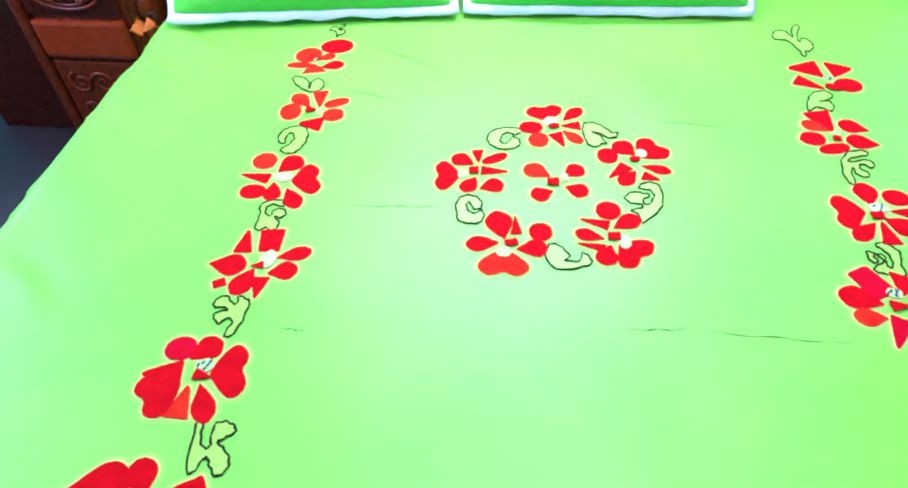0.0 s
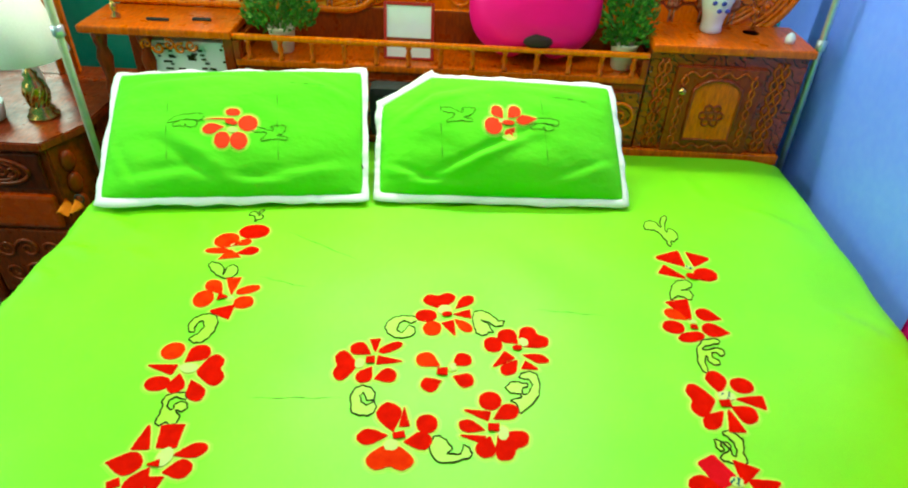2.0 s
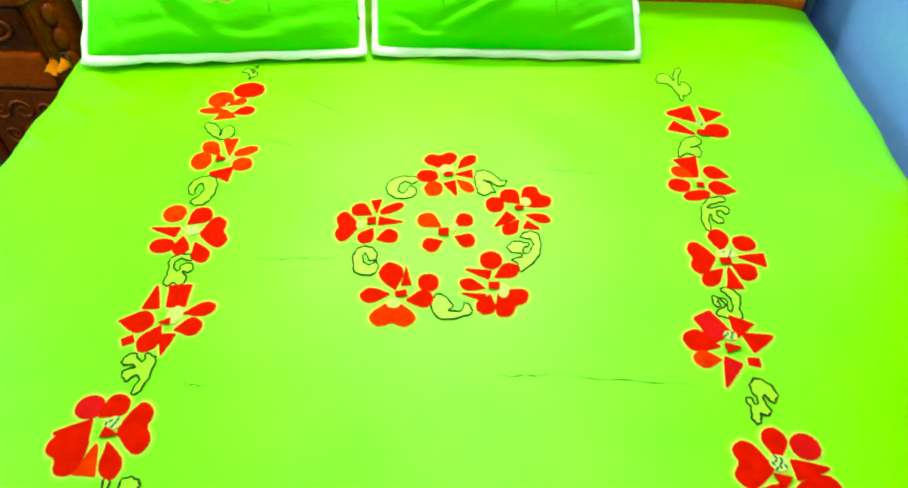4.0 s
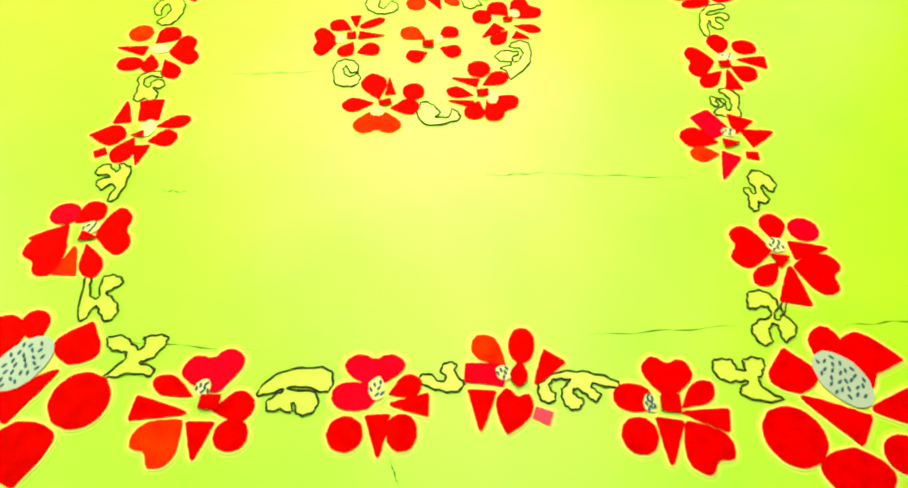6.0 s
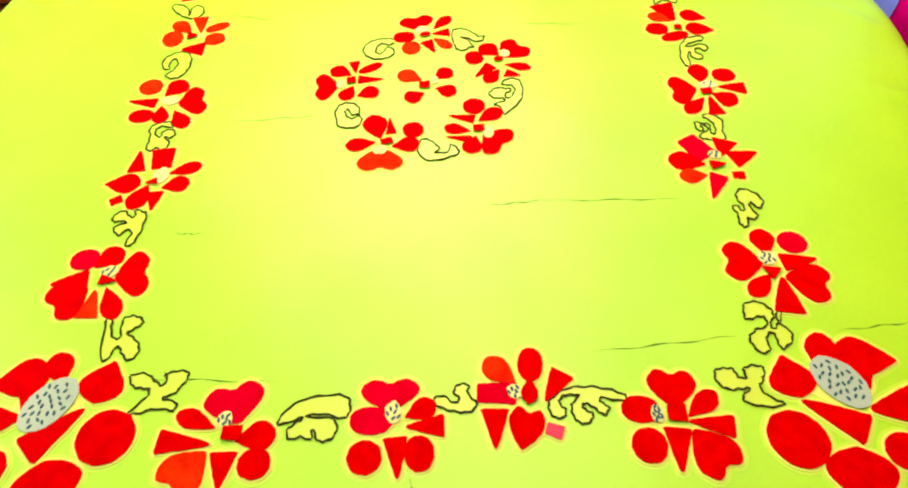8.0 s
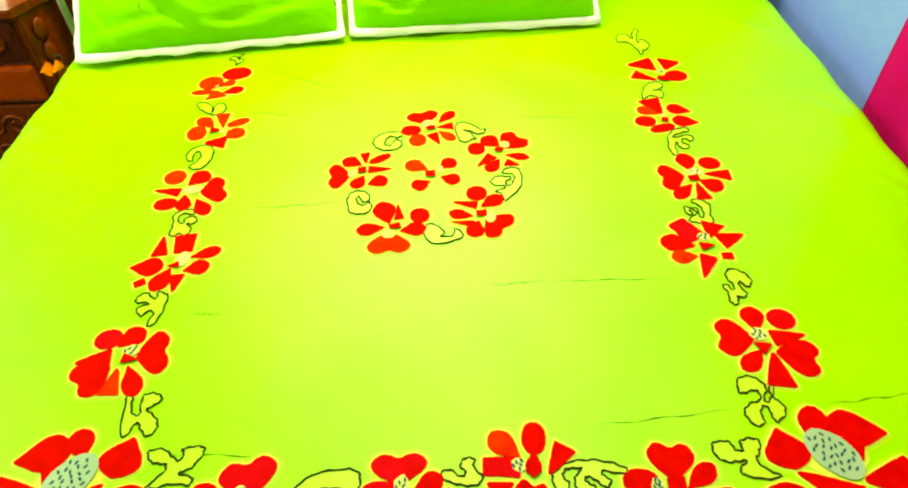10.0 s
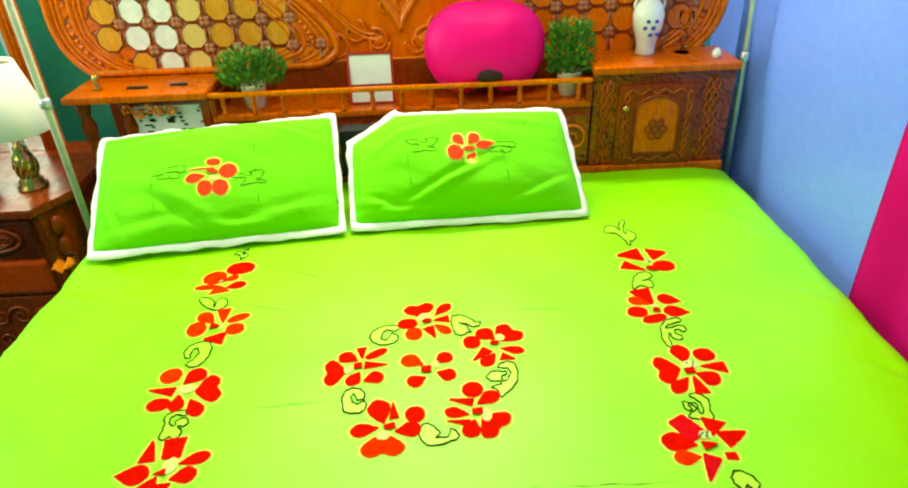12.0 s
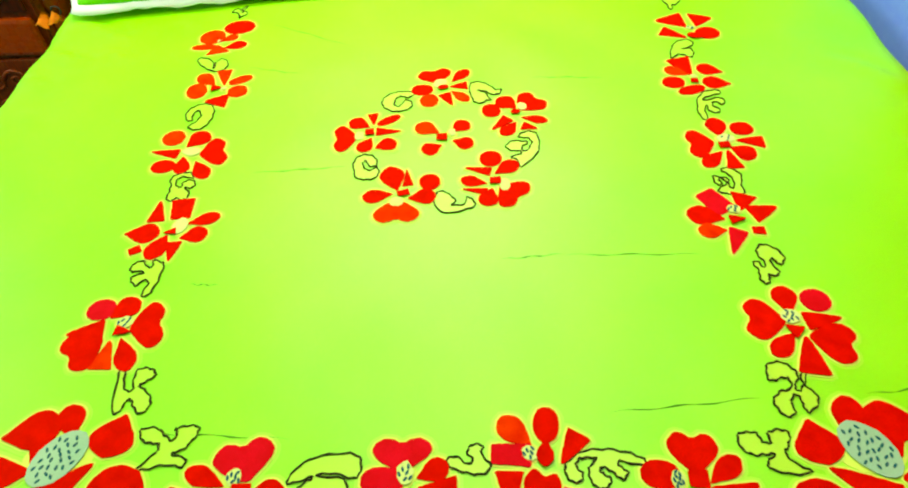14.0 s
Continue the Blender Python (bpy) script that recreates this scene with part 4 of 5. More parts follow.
def lobe_outline(side, k, n=48):
    """An oval lobe; k shrinks it towards its middle."""
    cx, cz = CX - 0.012 + side * 0.665, 1.035
    out = []
    for i in range(n):
        a = 2 * math.pi * i / n
        c, s = math.cos(a), math.sin(a)
        inner = c * side < 0
        rx = 0.35 if not inner else 0.50
        droop = 0.115 * abs(c) ** 1.4 if inner else 0.0
        rz = 0.248 * (1 - 0.52 * abs(c) ** 1.3) if inner else 0.248
        out.append((cx + rx * k * math.copysign(abs(c) ** 0.9, c), max(cz - droop * (0.4 + 0.6 * k) + rz * k * math.copysign(abs(s) ** 0.85, s), ZL + 0.012)))
    return out


for side in (-1, 1):
    pan = part("side_panel", slab(bmesh.new(), lobe_outline(side, 1.0), YP, YP + 0.035), M_CARVED, bed, "rounded carved side panel")
    for k, r in ((0.985, 0.011), (0.93, 0.006), (0.885, 0.006), (0.79, 0.007), (0.745, 0.005), (0.70, 0.005)):
        part("carved_moulding", sweep(bmesh.new(), [(x, YP, z) for x, z in lobe_outline(side, k, 60)], r, True, 7), M_WOODL, pan, smooth=True)
    bm = bmesh.new()
    ring = lobe_outline(side, 0.84, 64)
    for i, (x, z) in enumerate(ring):
        if z > ZL + 0.03:
            bmesh.ops.create_icosphere(bm, subdivisions=1, radius=0.0085, matrix=Matrix.Translation((x, YP, z)) @ Matrix.Diagonal((1, 0.7, 1, 1)))
    tagged(part("beading", bm, M_WOODL, pan, smooth=True), kind="stuff")
    # lattice of eight-sided cells
    step = 0.084
    for i in range(9):
        for j in range(4):
            x = CX + side * (0.861 - i * step)
            z = 0.885 + j * 0.079
            inward = max(0.0, abs(x - CX) * -1 + 0.60)
            if ((x - (CX + side * 0.64)) / (0.27 if inward == 0 else 0.36)) ** 2 + ((z - 1.02 + 0.35 * inward) / 0.17) ** 2 > 1.15 or z < ZL + 0.03:
                continue
            oct_ = [(x + 0.0395 * math.cos(radians(22.5 + 45 * q)), YP - 0.002, z + 0.0395 * math.sin(radians(22.5 + 45 * q))) for q in range(8)]
            part("cell_frame", sweep(bmesh.new(), oct_, 0.0030, True, 5), M_WOOD_SHADE, pan)
            # two columns are whitened to paint a reflected glare
            white = side < 0 and i in (1, 2) and not (i == 1 and j == 0)
            ins = [(x + 0.0375 * math.cos(radians(22.5 + 45 * q)), z + 0.0375 * math.sin(radians(22.5 + 45 * q))) for q in range(8)]
            part("inlay", slab(bmesh.new(), ins, YP - 0.003, YP + 0.001), M_GLARE if white else (M_PALE if (side < 0 and i == 3) else M_GOLD if (side < 0 and i < 7) else M_WOODL), pan)
            bm = bmesh.new()
            for q in range(4):
                a = radians(45 + 90 * q)
                bmesh.ops.create_icosphere(bm, subdivisions=1, radius=0.0125, matrix=Matrix.Translation((x + step / 2 + 0.009 * math.cos(a), YP - 0.002, z + step / 2 + 0.009 * math.sin(a))) @ Matrix.Diagonal((1, 0.6, 1, 1)))
            for w in (-0.006, 0.006):
                box(bm, x + step / 2 + w - 0.002, x + step / 2 + w + 0.002, YP - 0.006, YP, z - 0.022, z + 0.022)
            part("rosette", bm, M_ROSY, pan, smooth=True)


def crest_half(z):
    if z < 1.36:
        t = max(0.0, (z - ZL) / (1.36 - ZL))
        return 0.42 + 0.165 * min(1.0, t * 1.25) ** 0.8
    return 0.585 * math.sqrt(max(0.0, 1 - ((z - 1.36) / 0.30) ** 2))


YR = YP + 0.008
zs = [ZL + 0.012 + i * (1.66 - ZL - 0.012) / 40 for i in range(41)]
outl = [(CX + crest_half(z), z) for z in zs] + [(CX - crest_half(z), z) for z in reversed(zs[:-1])]
crest = part("crest_panel", slab(bmesh.new(), outl, YP + 0.010, YP + 0.05), M_CREST, bed, "tall carved centre panel with a heart")
part("carved_moulding", sweep(bmesh.new(), [(x, YP + 0.012, z) for x, z in outl], 0.012, True, 7), M_WOODL, crest, smooth=True)


def heart(k, n=64, cz=1.192):
    out = []
    for i in range(n):
        t = 2 * math.pi * i / n
        x = 16 * math.sin(t) ** 3
        z = 13 * math.cos(t) - 5 * math.cos(2 * t) - 2 * math.cos(3 * t) - math.cos(4 * t)
        out.append((CX + 0.012 + x * 0.0128 * k, YR, cz + (z + 2.0) * 0.0158 * k))
    return out


for k, r in ((1.0, 0.010), (0.90, 0.005), (0.62, 0.007), (0.54, 0.004)):
    part("carved_heart", sweep(bmesh.new(), heart(k), r, True, 7), M_WOODL, crest, "carved heart moulding", smooth=True)
for q in range(9):
    # ribs that follow the heart on both sides
    for s in (-1, 1):
        pts = []
        for i in range(24):
            t = i / 23
            pts.append((CX + 0.012 + s * (0.255 + 0.0165 * q * (0.72 + 0.28 * t) + 0.075 * math.sin(t * 1.7) - 0.02 * t), YR, 1.095 + 0.006 * q + t * 0.46))
        part("carved_rib", sweep(bmesh.new(), pts, [0.0035 + 0.0042 * math.sin(math.pi * min(1, i / 23 + 0.05)) for i in range(24)], False, 6), M_WOODL if q % 3 else M_WOOD_SHADE, crest, smooth=True)
for s in (-1, 1):
    # bracket scrolls under the heart, each ending in a round knob
    for d in (0.0, 0.016):
        pts = [(CX + 0.012 + s * (0.240 - 0.165 * t - d * 0.3), YR, 1.070 - 0.125 * math.sin(t * 1.6) - d) for t in [i / 14 for i in range(15)]]
        part("carved_bracket", sweep(bmesh.new(), pts, 0.006, False, 6), M_WOODL, crest, smooth=True)
    bm = bmesh.new()
    bmesh.ops.create_icosphere(bm, subdivisions=2, radius=0.020, matrix=Matrix.Translation((CX + 0.012 + s * 0.068, YR + 0.004, 0.925)) @ Matrix.Diagonal((1, 0.6, 1, 1)))
    part("carved_knob", bm, M_WOODL, crest, smooth=True)


def scroll(cx, cz, r0, turns, a0, s, y=YR, r=0.0055):
    pts = []
    n = int(20 * turns)
    for i in range(n + 1):
        t = i / n
        a = a0 + s * t * turns * 2 * math.pi
        rr = r0 * (1 - 0.85 * t)
        pts.append((cx + rr * math.cos(a), y, cz + rr * math.sin(a)))
    return sweep(bmesh.new(), pts, [r * (1 - 0.55 * i / n) for i in range(n + 1)], False, 6)


for s in (-1, 1):
    for (dx, z, r0, turns, a0) in ((0.05, 1.12, 0.045, 1.4, 0), (0.09, 1.20, 0.05, 1.5, 2), (0.045, 1.25, 0.04, 1.4, 4), (0.03, 1.03, 0.035, 1.3, 1), (0.10, 1.27, 0.035, 1.2, 3), (0.19, 0.91, 0.045, 1.5, 1), (0.27, 0.95, 0.05, 1.5, 2.5),
                                    (0.34, 0.90, 0.035, 1.4, 0), (0.13, 0.955, 0.04, 1.3, 2), (0.30, 1.04, 0.04, 1.3, 5), (0.06, 0.915, 0.035, 1.4, 3), (0.38, 1.00, 0.035, 1.2, 1)):
        part("carved_scroll", scroll(CX + s * dx, z, r0, turns, a0 if s > 0 else math.pi - a0, s), M_WOODL, crest, smooth=True)
    part("carved_scroll", scroll(CX + 0.012 + s * 0.075, 0.928, 0.036, 1.6, 1.2 if s > 0 else math.pi - 1.2, s, r=0.007), M_WOODL, crest, smooth=True)
    # a fan of long leaves between the ribs and the side panel
    for i in range(9):
        a = radians(78 + 11 * i)
        d = Vector((-math.cos(a) * s, 0, math.sin(a)))
        d.x = abs(d.x) * s if i > 1 else d.x * 0.3
        for k, (r0, L) in enumerate(((0.045, 0.030), (0.105, 0.036))):
            p = Vector((CX + s * 0.385, YR, 1.150)) + d * r0
            bm = bmesh.new()
            bmesh.ops.create_icosphere(bm, subdivisions=2, radius=1, matrix=Matrix.Translation(p) @ Matrix.Rotation(math.atan2(d.x, d.z), 4, "Y") @ Matrix.Diagonal((0.0075 + 0.002 * k, 0.006, L, 1)))
            part("carved_leaf", bm, M_WOODL, crest, smooth=True)

# back board between ledge and mattress, ledges and shelf
XL0, XL1, XR0, XR1 = -1.025, -0.615, 0.498, 0.925
part("back_board", boxm(XL0 + 0.03, XR1 - 0.03, YP, YP + 0.03, 0.25, ZL + 0.02), M_WOOD_SHADE, bed)
part("ledge", boxm(XL0, XL1, YH - 0.012, YP, ZL - 0.022, ZL, bevel=0.006), M_WOOD, bed, "polished ledge")
part("ledge", boxm(XR0, XR1, YH - 0.012, YP, ZL, ZL + 0.022, bevel=0.006), M_WOOD, bed, "polished ledge")
part("shelf_board", boxm(XL1, XR0, YH, YP, 0.755, 0.775, bevel=0.005), M_WOOD, bed)
part("shelf_front", boxm(XL1, XR0, YH + 0.006, YH + 0.024, 0.56, 0.755, bevel=0.004), M_WOOD_SHADE, bed)
part("gallery_rail", boxm(XL1, XR0, YH - 0.004, YH + 0.014, 0.828, 0.842, bevel=0.005), M_WOODL, bed)
nb = 13
for i in range(nb):
    x = XL1 + 0.04 + i * (XR0 - XL1 - 0.08) / (nb - 1)
    part("gallery_post", lathe(bmesh.new(), [(0.007, 0.775), (0.009, 0.781), (0.005, 0.787), (0.0085, 0.803), (0.005, 0.818), (0.009, 0.823), (0.007, 0.829)], x, YH + 0.005, 10), M_WOOD, bed, "small turned post", smooth=True)
for x in (XL1 + 0.01, XR0 - 0.01):
    part("gallery_end", boxm(x - 0.009, x + 0.009, YH - 0.006, YP, 0.775, ZL - 0.024, bevel=0.003), M_WOOD_SHADE, bed)

# open niche under the left ledge: turned corner posts, carved upright
part("niche_floor", boxm(XL0 + 0.02, XL1, YH + 0.002, YP, 0.50, 0.52), M_WOOD_SHADE, bed)
# posts in the darker wood, painting the shade of the niche
for x in (XL0 + 0.035, XL0 + 0.16):
    part("turned_post", lathe(bmesh.new(), [(0.020, 0.52), (0.022, 0.55), (0.013, 0.58), (0.019, 0.62), (0.021, 0.66), (0.012, 0.69), (0.017, 0.72), (0.022, 0.75), (0.014, 0.78), (0.021, 0.81), (0.021, ZL - 0.022)], x, YH + 0.03, 14), M_WOOD_SHADE, bed, "turned wooden post", smooth=True)
part("niche_side", boxm(XL1 - 0.03, XL1 - 0.002, YH + 0.004, YP, 0.52, ZL - 0.023), M_WOOD_SHADE, bed)
for i in range(5):
    part("carved_scroll", scroll(XL1 - 0.12 - 0.03 * i, 0.80 - 0.01 * (i % 2), 0.016, 1.3, i, 1 if i % 2 else -1, YH + 0.012, 0.005), M_WOODL, bed, smooth=True)
# side post to the floor
part("bed_leg", boxm(XL0 + 0.0, XL0 + 0.05, YH + 0.06, YP + 0.03, 0, 0.50, bevel=0.006), M_WOOD_SHADE, bed)
part("bed_leg", boxm(XR1 - 0.05, XR1, YH + 0.06, YP + 0.03, 0, 0.50, bevel=0.006), M_WOOD_SHADE, bed)

# right cabinet with a carved door
cab = part("cabinet_body", boxm(XR0 + 0.004, XR1 - 0.006, YH + 0.006, YP, 0.30, ZL - 0.002), M_CARVD, bed, "carved cabinet with its shade in the dark wood")
dx0, dx1, dz0, dz1 = 0.575, 0.815, 0.565, 0.815
part("door", boxm(dx0, dx1, YH - 0.006, YH + 0.008, dz0, dz1, bevel=0.004), M_WOOD_SHADE, cab, "carved cabinet door")
arch = [(dx0 + 0.055, dz0 + 0.04), (dx1 - 0.055, dz0 + 0.04), (dx1 - 0.055, dz1 - 0.075)] + [((dx0 + dx1) / 2 + 0.065 * math.cos(a), dz1 - 0.075 + 0.042 * math.sin(a)) for a in [math.pi * i / 10 for i in range(1, 10)]] + [(dx0 + 0.055, dz1 - 0.075)]
part("door_panel", slab(bmesh.new(), arch, YH - 0.009, YH - 0.004), M_WOOD, cab, "arched door panel")
part("door_moulding", sweep(bmesh.new(), [(x, YH - 0.008, z) for x, z in arch], 0.006, True, 6), M_WOOD_SHADE, cab, smooth=True)
for i in range(7):
    a = i * math.pi / 3
    rr = 0.0 if i == 6 else 0.023
    ring = [((dx0 + dx1) / 2 + rr * math.cos(a) + 0.010 * math.cos(q), YH - 0.010, 0.68 + rr * math.sin(a) + 0.010 * math.sin(q)) for q in [2 * math.pi * j / 10 for j in range(10)]]
    part("door_rosette", sweep(bmesh.new(), ring, 0.0032, True, 5), M_WOOD_SHADE, cab, smooth=True)
part("door_knob", lathe(bmesh.new(), [(0.004, 0.742), (0.011, 0.746), (0.012, 0.753), (0.006, 0.760)], dx0 + 0.022, YH - 0.016, 12), M_BRASS, cab, "small brass knob", smooth=True)
for (x0, zz0, zz1, amp) in ((dx0 + 0.026, dz0 + 0.02, dz1 - 0.02, 0.008), (dx1 - 0.026, dz0 + 0.02, dz1 - 0.02, 0.008), (0.535, 0.57, 0.83, 0.010), (0.55, 0.57, 0.83, -0.010), (0.845, 0.57, 0.83, 0.010), (0.865, 0.57, 0.83, -0.010)):
    for w in (1, -1):
        pts = [(x0 + w * amp * math.sin(i * 0.75), YH - (0.007 if dx0 < x0 < dx1 else -0.003), zz0 + (zz1 - zz0) * i / 30) for i in range(31)]
        part("carved_vine", sweep(bmesh.new(), pts, 0.0036, False, 5), M_VINE, cab, smooth=True)
for z in (dz0 + 0.02, dz1 - 0.02):
    pts = [(dx0 + 0.03 + (dx1 - dx0 - 0.06) * i / 30, YH - 0.007, z + 0.007 * math.sin(i * 0.8)) for i in range(31)]
    part("carved_vine", sweep(bmesh.new(), pts, 0.0036, False, 5), M_VINE, cab, smooth=True)
# carved drawer fronts below the shelf
for x0, x1 in ((0.30, 0.495), (0.08, 0.28), (-0.16, 0.06), (-0.40, -0.18), (-0.58, -0.42)):
    fr = part("drawer_front", boxm(x0, x1, YH - 0.004, YH + 0.007, 0.585, 0.735, bevel=0.004), M_CARVD, bed, "carved drawer front")
    for i in range(3):
        part("carved_scroll", scroll(x0 + (x1 - x0) * (0.25 + 0.25 * i), 0.66 + 0.015 * (i % 2), 0.045, 1.5, 1.3 * i, 1 if i % 2 else -1, YH - 0.005, 0.006), M_WOODL, fr, smooth=True)
part("base_rail", boxm(XL1, XR1 - 0.004, YH - 0.008, YH + 0.006, 0.535, 0.565, bevel=0.004), M_WOOD, bed)

part("side_rail", boxm(HX0 + 0.03, HX0 + 0.07, YF + 0.05, YH, 0.22, 0.34), M_WOOD_SHADE, bed)
part("side_rail", boxm(HX1 - 0.07, HX1 - 0.03, YF + 0.05, YH, 0.22, 0.34), M_WOOD_SHADE, bed)
part("deck", boxm(HX0 + 0.07, HX1 - 0.07, YF + 0.05, YH, 0.315, 0.338), M_WOOD_SHADE, bed)
for x in (HX0 + 0.05, HX1 - 0.05):
    part("leg", boxm(x - 0.03, x + 0.03, YF + 0.05, YF + 0.11, 0, 0.22), M_WOOD_SHADE, bed)

# ---- things on the shelf ----
def tuft(bm, cx, cy, z, rx, rz, n, size, r):
    for i in range(n):
        a, t = r.uniform(0, 6.283), r.random()
        rr = rx * math.sqrt(r.random()) * (0.55 + 0.45 * math.sin(math.pi * (0.2 + 0.7 * t)))
        p = Vector((cx + rr * math.cos(a), cy + rr * 0.75 * math.sin(a), z + rz * t))
        d = Vector((math.cos(a) * r.uniform(0.2, 1), math.sin(a) * r.uniform(0.2, 1), r.uniform(0.1, 1.2))).normalized()
        s = d.cross(Vector((r.uniform(-1, 1), r.uniform(-1, 1), r.uniform(-1, 1)))).normalized()
        L, w = size * r.uniform(0.7, 1.4), size * r.uniform(0.22, 0.4)
        up = s.cross(d) * w * 0.4
        v = [bm.verts.new(p), bm.verts.new(p + d * L * 0.5 + s * w + up), bm.verts.new(p + d * L), bm.verts.new(p + d * L * 0.5 - s * w + up)]
        bm.faces.new((v[0], v[1], v[2]))
        bm.faces.new((v[0], v[2], v[3]))


def potted_plant(x, y, z, rx, rz, lz, seed, label):
    root = thing("potted_plant", label, "plant", "plants on the shelf", at=(x, y, z))
    bm = bmesh.new()
    lathe(bm, [(0.026, 0), (0.029, 0.004), (0.036, 0.062), (0.038, 0.066), (0.038, 0.072), (0.033, 0.072), (0.031, 0.062)], 0, 0, 20)
    part("pot", bm, M_POT, root, "cream ceramic pot", smooth=True)
    r = random.Random(seed)
    bm = bmesh.new()
    for i in range(26):
        a = r.uniform(0, 6.28)
        k = r.uniform(0.3, 1)
        sweep(bm, [(0.008 * math.cos(a), 0.008 * math.sin(a), 0.06), (rx * 0.5 * k * math.cos(a), rx * 0.4 * k * math.sin(a), 0.07 + rz * 0.45), (rx * 0.85 * k * math.cos(a), rx * 0.6 * k * math.sin(a), 0.07 + rz * r.uniform(0.6, 0.9))], 0.0009, False, 4)
    part("stem", bm, M_LEAF, root)
    bm = bmesh.new()
    tuft(bm, 0, 0, lz, rx, rz, 620, 0.017, r)
    part("foliage", bm, M_LEAF, root, "small dark green leaves")
    bm = bmesh.new()
    tuft(bm, 0, 0, lz + 0.01, rx * 1.03, rz, 240, 0.015, r)
    part("leaf_tip", bm, M_LEAF2, root, "light green leaf tips")


potted_plant(-0.500, 0.955, 0.775, 0.100, 0.090, 0.066, 3, "bushy artificial green plant in a cream pot")
potted_plant(0.440, 0.950, 0.775, 0.072, 0.135, 0.066, 9, "upright artificial green plant in a cream pot")

pf = thing("picture_frame", "small red framed white card on the shelf", "picture frame", at=(-0.149, 0.93, 0.776))
pf.rotation_euler = (radians(-8), 0, 0)
part("card", boxm(-0.060, 0.060, 0.004, 0.009, 0.004, 0.142, bevel=0), M_PAPER, pf, "plain white card")
for a in ((-0.068, -0.060, 0, 0.012, 0, 0.150), (0.060, 0.068, 0, 0.012, 0, 0.150), (-0.060, 0.060, 0, 0.012, 0.142, 0.150), (-0.060, 0.060, 0, 0.012, 0, 0.006)):
    part("frame_bar", boxm(*a, bevel=0.002), M_REDFRAME, pf, "dark red frame bar")
part("card_band", boxm(-0.060, 0.060, 0.0015, 0.0035, 0.046, 0.058, bevel=0), M_WOOD_SHADE, pf)

bm = bmesh.new()
bmesh.ops.create_uvsphere(bm, u_segments=48, v_segments=32, radius=1)
for v in bm.verts:
    x, y, z = v.co
    a = math.atan2(z, x)
    q = abs(math.sin(a)) ** 1.0
    r = 1.0 + 0.04 * abs(math.sin(2 * a)) ** 1.5
    notch = 0.42 * math.exp(-((a + math.pi / 2) / 0.20) ** 2)
    topn = 0.07 * math.exp(-((a - math.pi / 2) / 0.35) ** 2)
    k = r - notch - topn
    v.co = (0.178 * x * k, 0.070 * y * (1 + 0.25 * (1 - z)) + 0.004 * noise.noise(Vector((x * 3, y * 3, z * 3))), 0.140 * z * k)
bmesh.ops.translate(bm, verts=bm.verts, vec=(0.190, 0.975, 0.918))
cush = tagged(part("heart_cushion", bm, M_CUSH, smooth=True), "plump magenta satin heart cushion on the shelf", "cushion")
# solid dark lump put in for the shade of the cushion's hollow
bm = bmesh.new()
bmesh.ops.create_icosphere(bm, subdivisions=3, radius=1, matrix=Matrix.Translation((0.198, 0.896, 0.857)) @ Matrix.Diagonal((0.040, 0.020, 0.022, 1)))
part("tuck_shade", bm, M_HOLLOW_SHADE, cush, "dark lump painting the shade in a hollow fold", smooth=True)

# white vase with silk flowers on the right ledge
vz = ZL + 0.022
vase = thing("flower_vase", "white china vase with blue motif and silk flowers", "vase", at=(0.676, 1.0, vz))
prof = [(0.026, 0.0), (0.030, 0.004), (0.028, 0.02), (0.030, 0.04), (0.043, 0.085), (0.046, 0.115), (0.040, 0.14), (0.026, 0.158), (0.025, 0.165), (0.036, 0.182), (0.032, 0.182), (0.022, 0.166)]
part("body", lathe(bmesh.new(), prof, 0, 0, 28), M_CHINA, vase, "white glazed china body", smooth=True)
for s in (-1, 1):
    pts = [(s * (0.026 + 0.018 * math.sin(t)), 0, 0.165 - 0.022 * (1 - math.cos(t))) for t in [math.pi * i / 10 for i in range(11)]]
    part("handle", sweep(bmesh.new(), pts, 0.004, False, 6), M_CHINA, vase, smooth=True)
for i in range(6):
    a = radians(-115 + 10 * i)
    bm = bmesh.new()
    zz = 0.085 + 0.022 * math.sin(i * 2.1)
    bmesh.ops.create_icosphere(bm, subdivisions=1, radius=0.008, matrix=Matrix.Translation((0.0445 * math.cos(a), 0.0445 * math.sin(a), zz)) @ Matrix.Diagonal((1, 0.4, 0.8, 1)))
    part("blue_motif", bm, M_COBALT, vase, smooth=True)
r = random.Random(5)
bm = bmesh.new()
tips = []
for i in range(9):
    a = r.uniform(0, 6.28)
    k = r.uniform(0.015, 0.055)
    h = r.uniform(0.24, 0.38)
    tip = (k * math.cos(a), k * 0.7 * math.sin(a), h)
    tips.append(tip)
    sweep(bm, [(0, 0, 0.15), (tip[0] * 0.4, tip[1] * 0.4, 0.22), tip], 0.0018, False, 5)
part("stem", bm, M_LEAF, vase)
bm = bmesh.new()
tuft(bm, 0, 0, 0.18, 0.062, 0.17, 90, 0.035, r)
part("leaves", bm, M_LEAF2, vase, "pale green silk leaves")
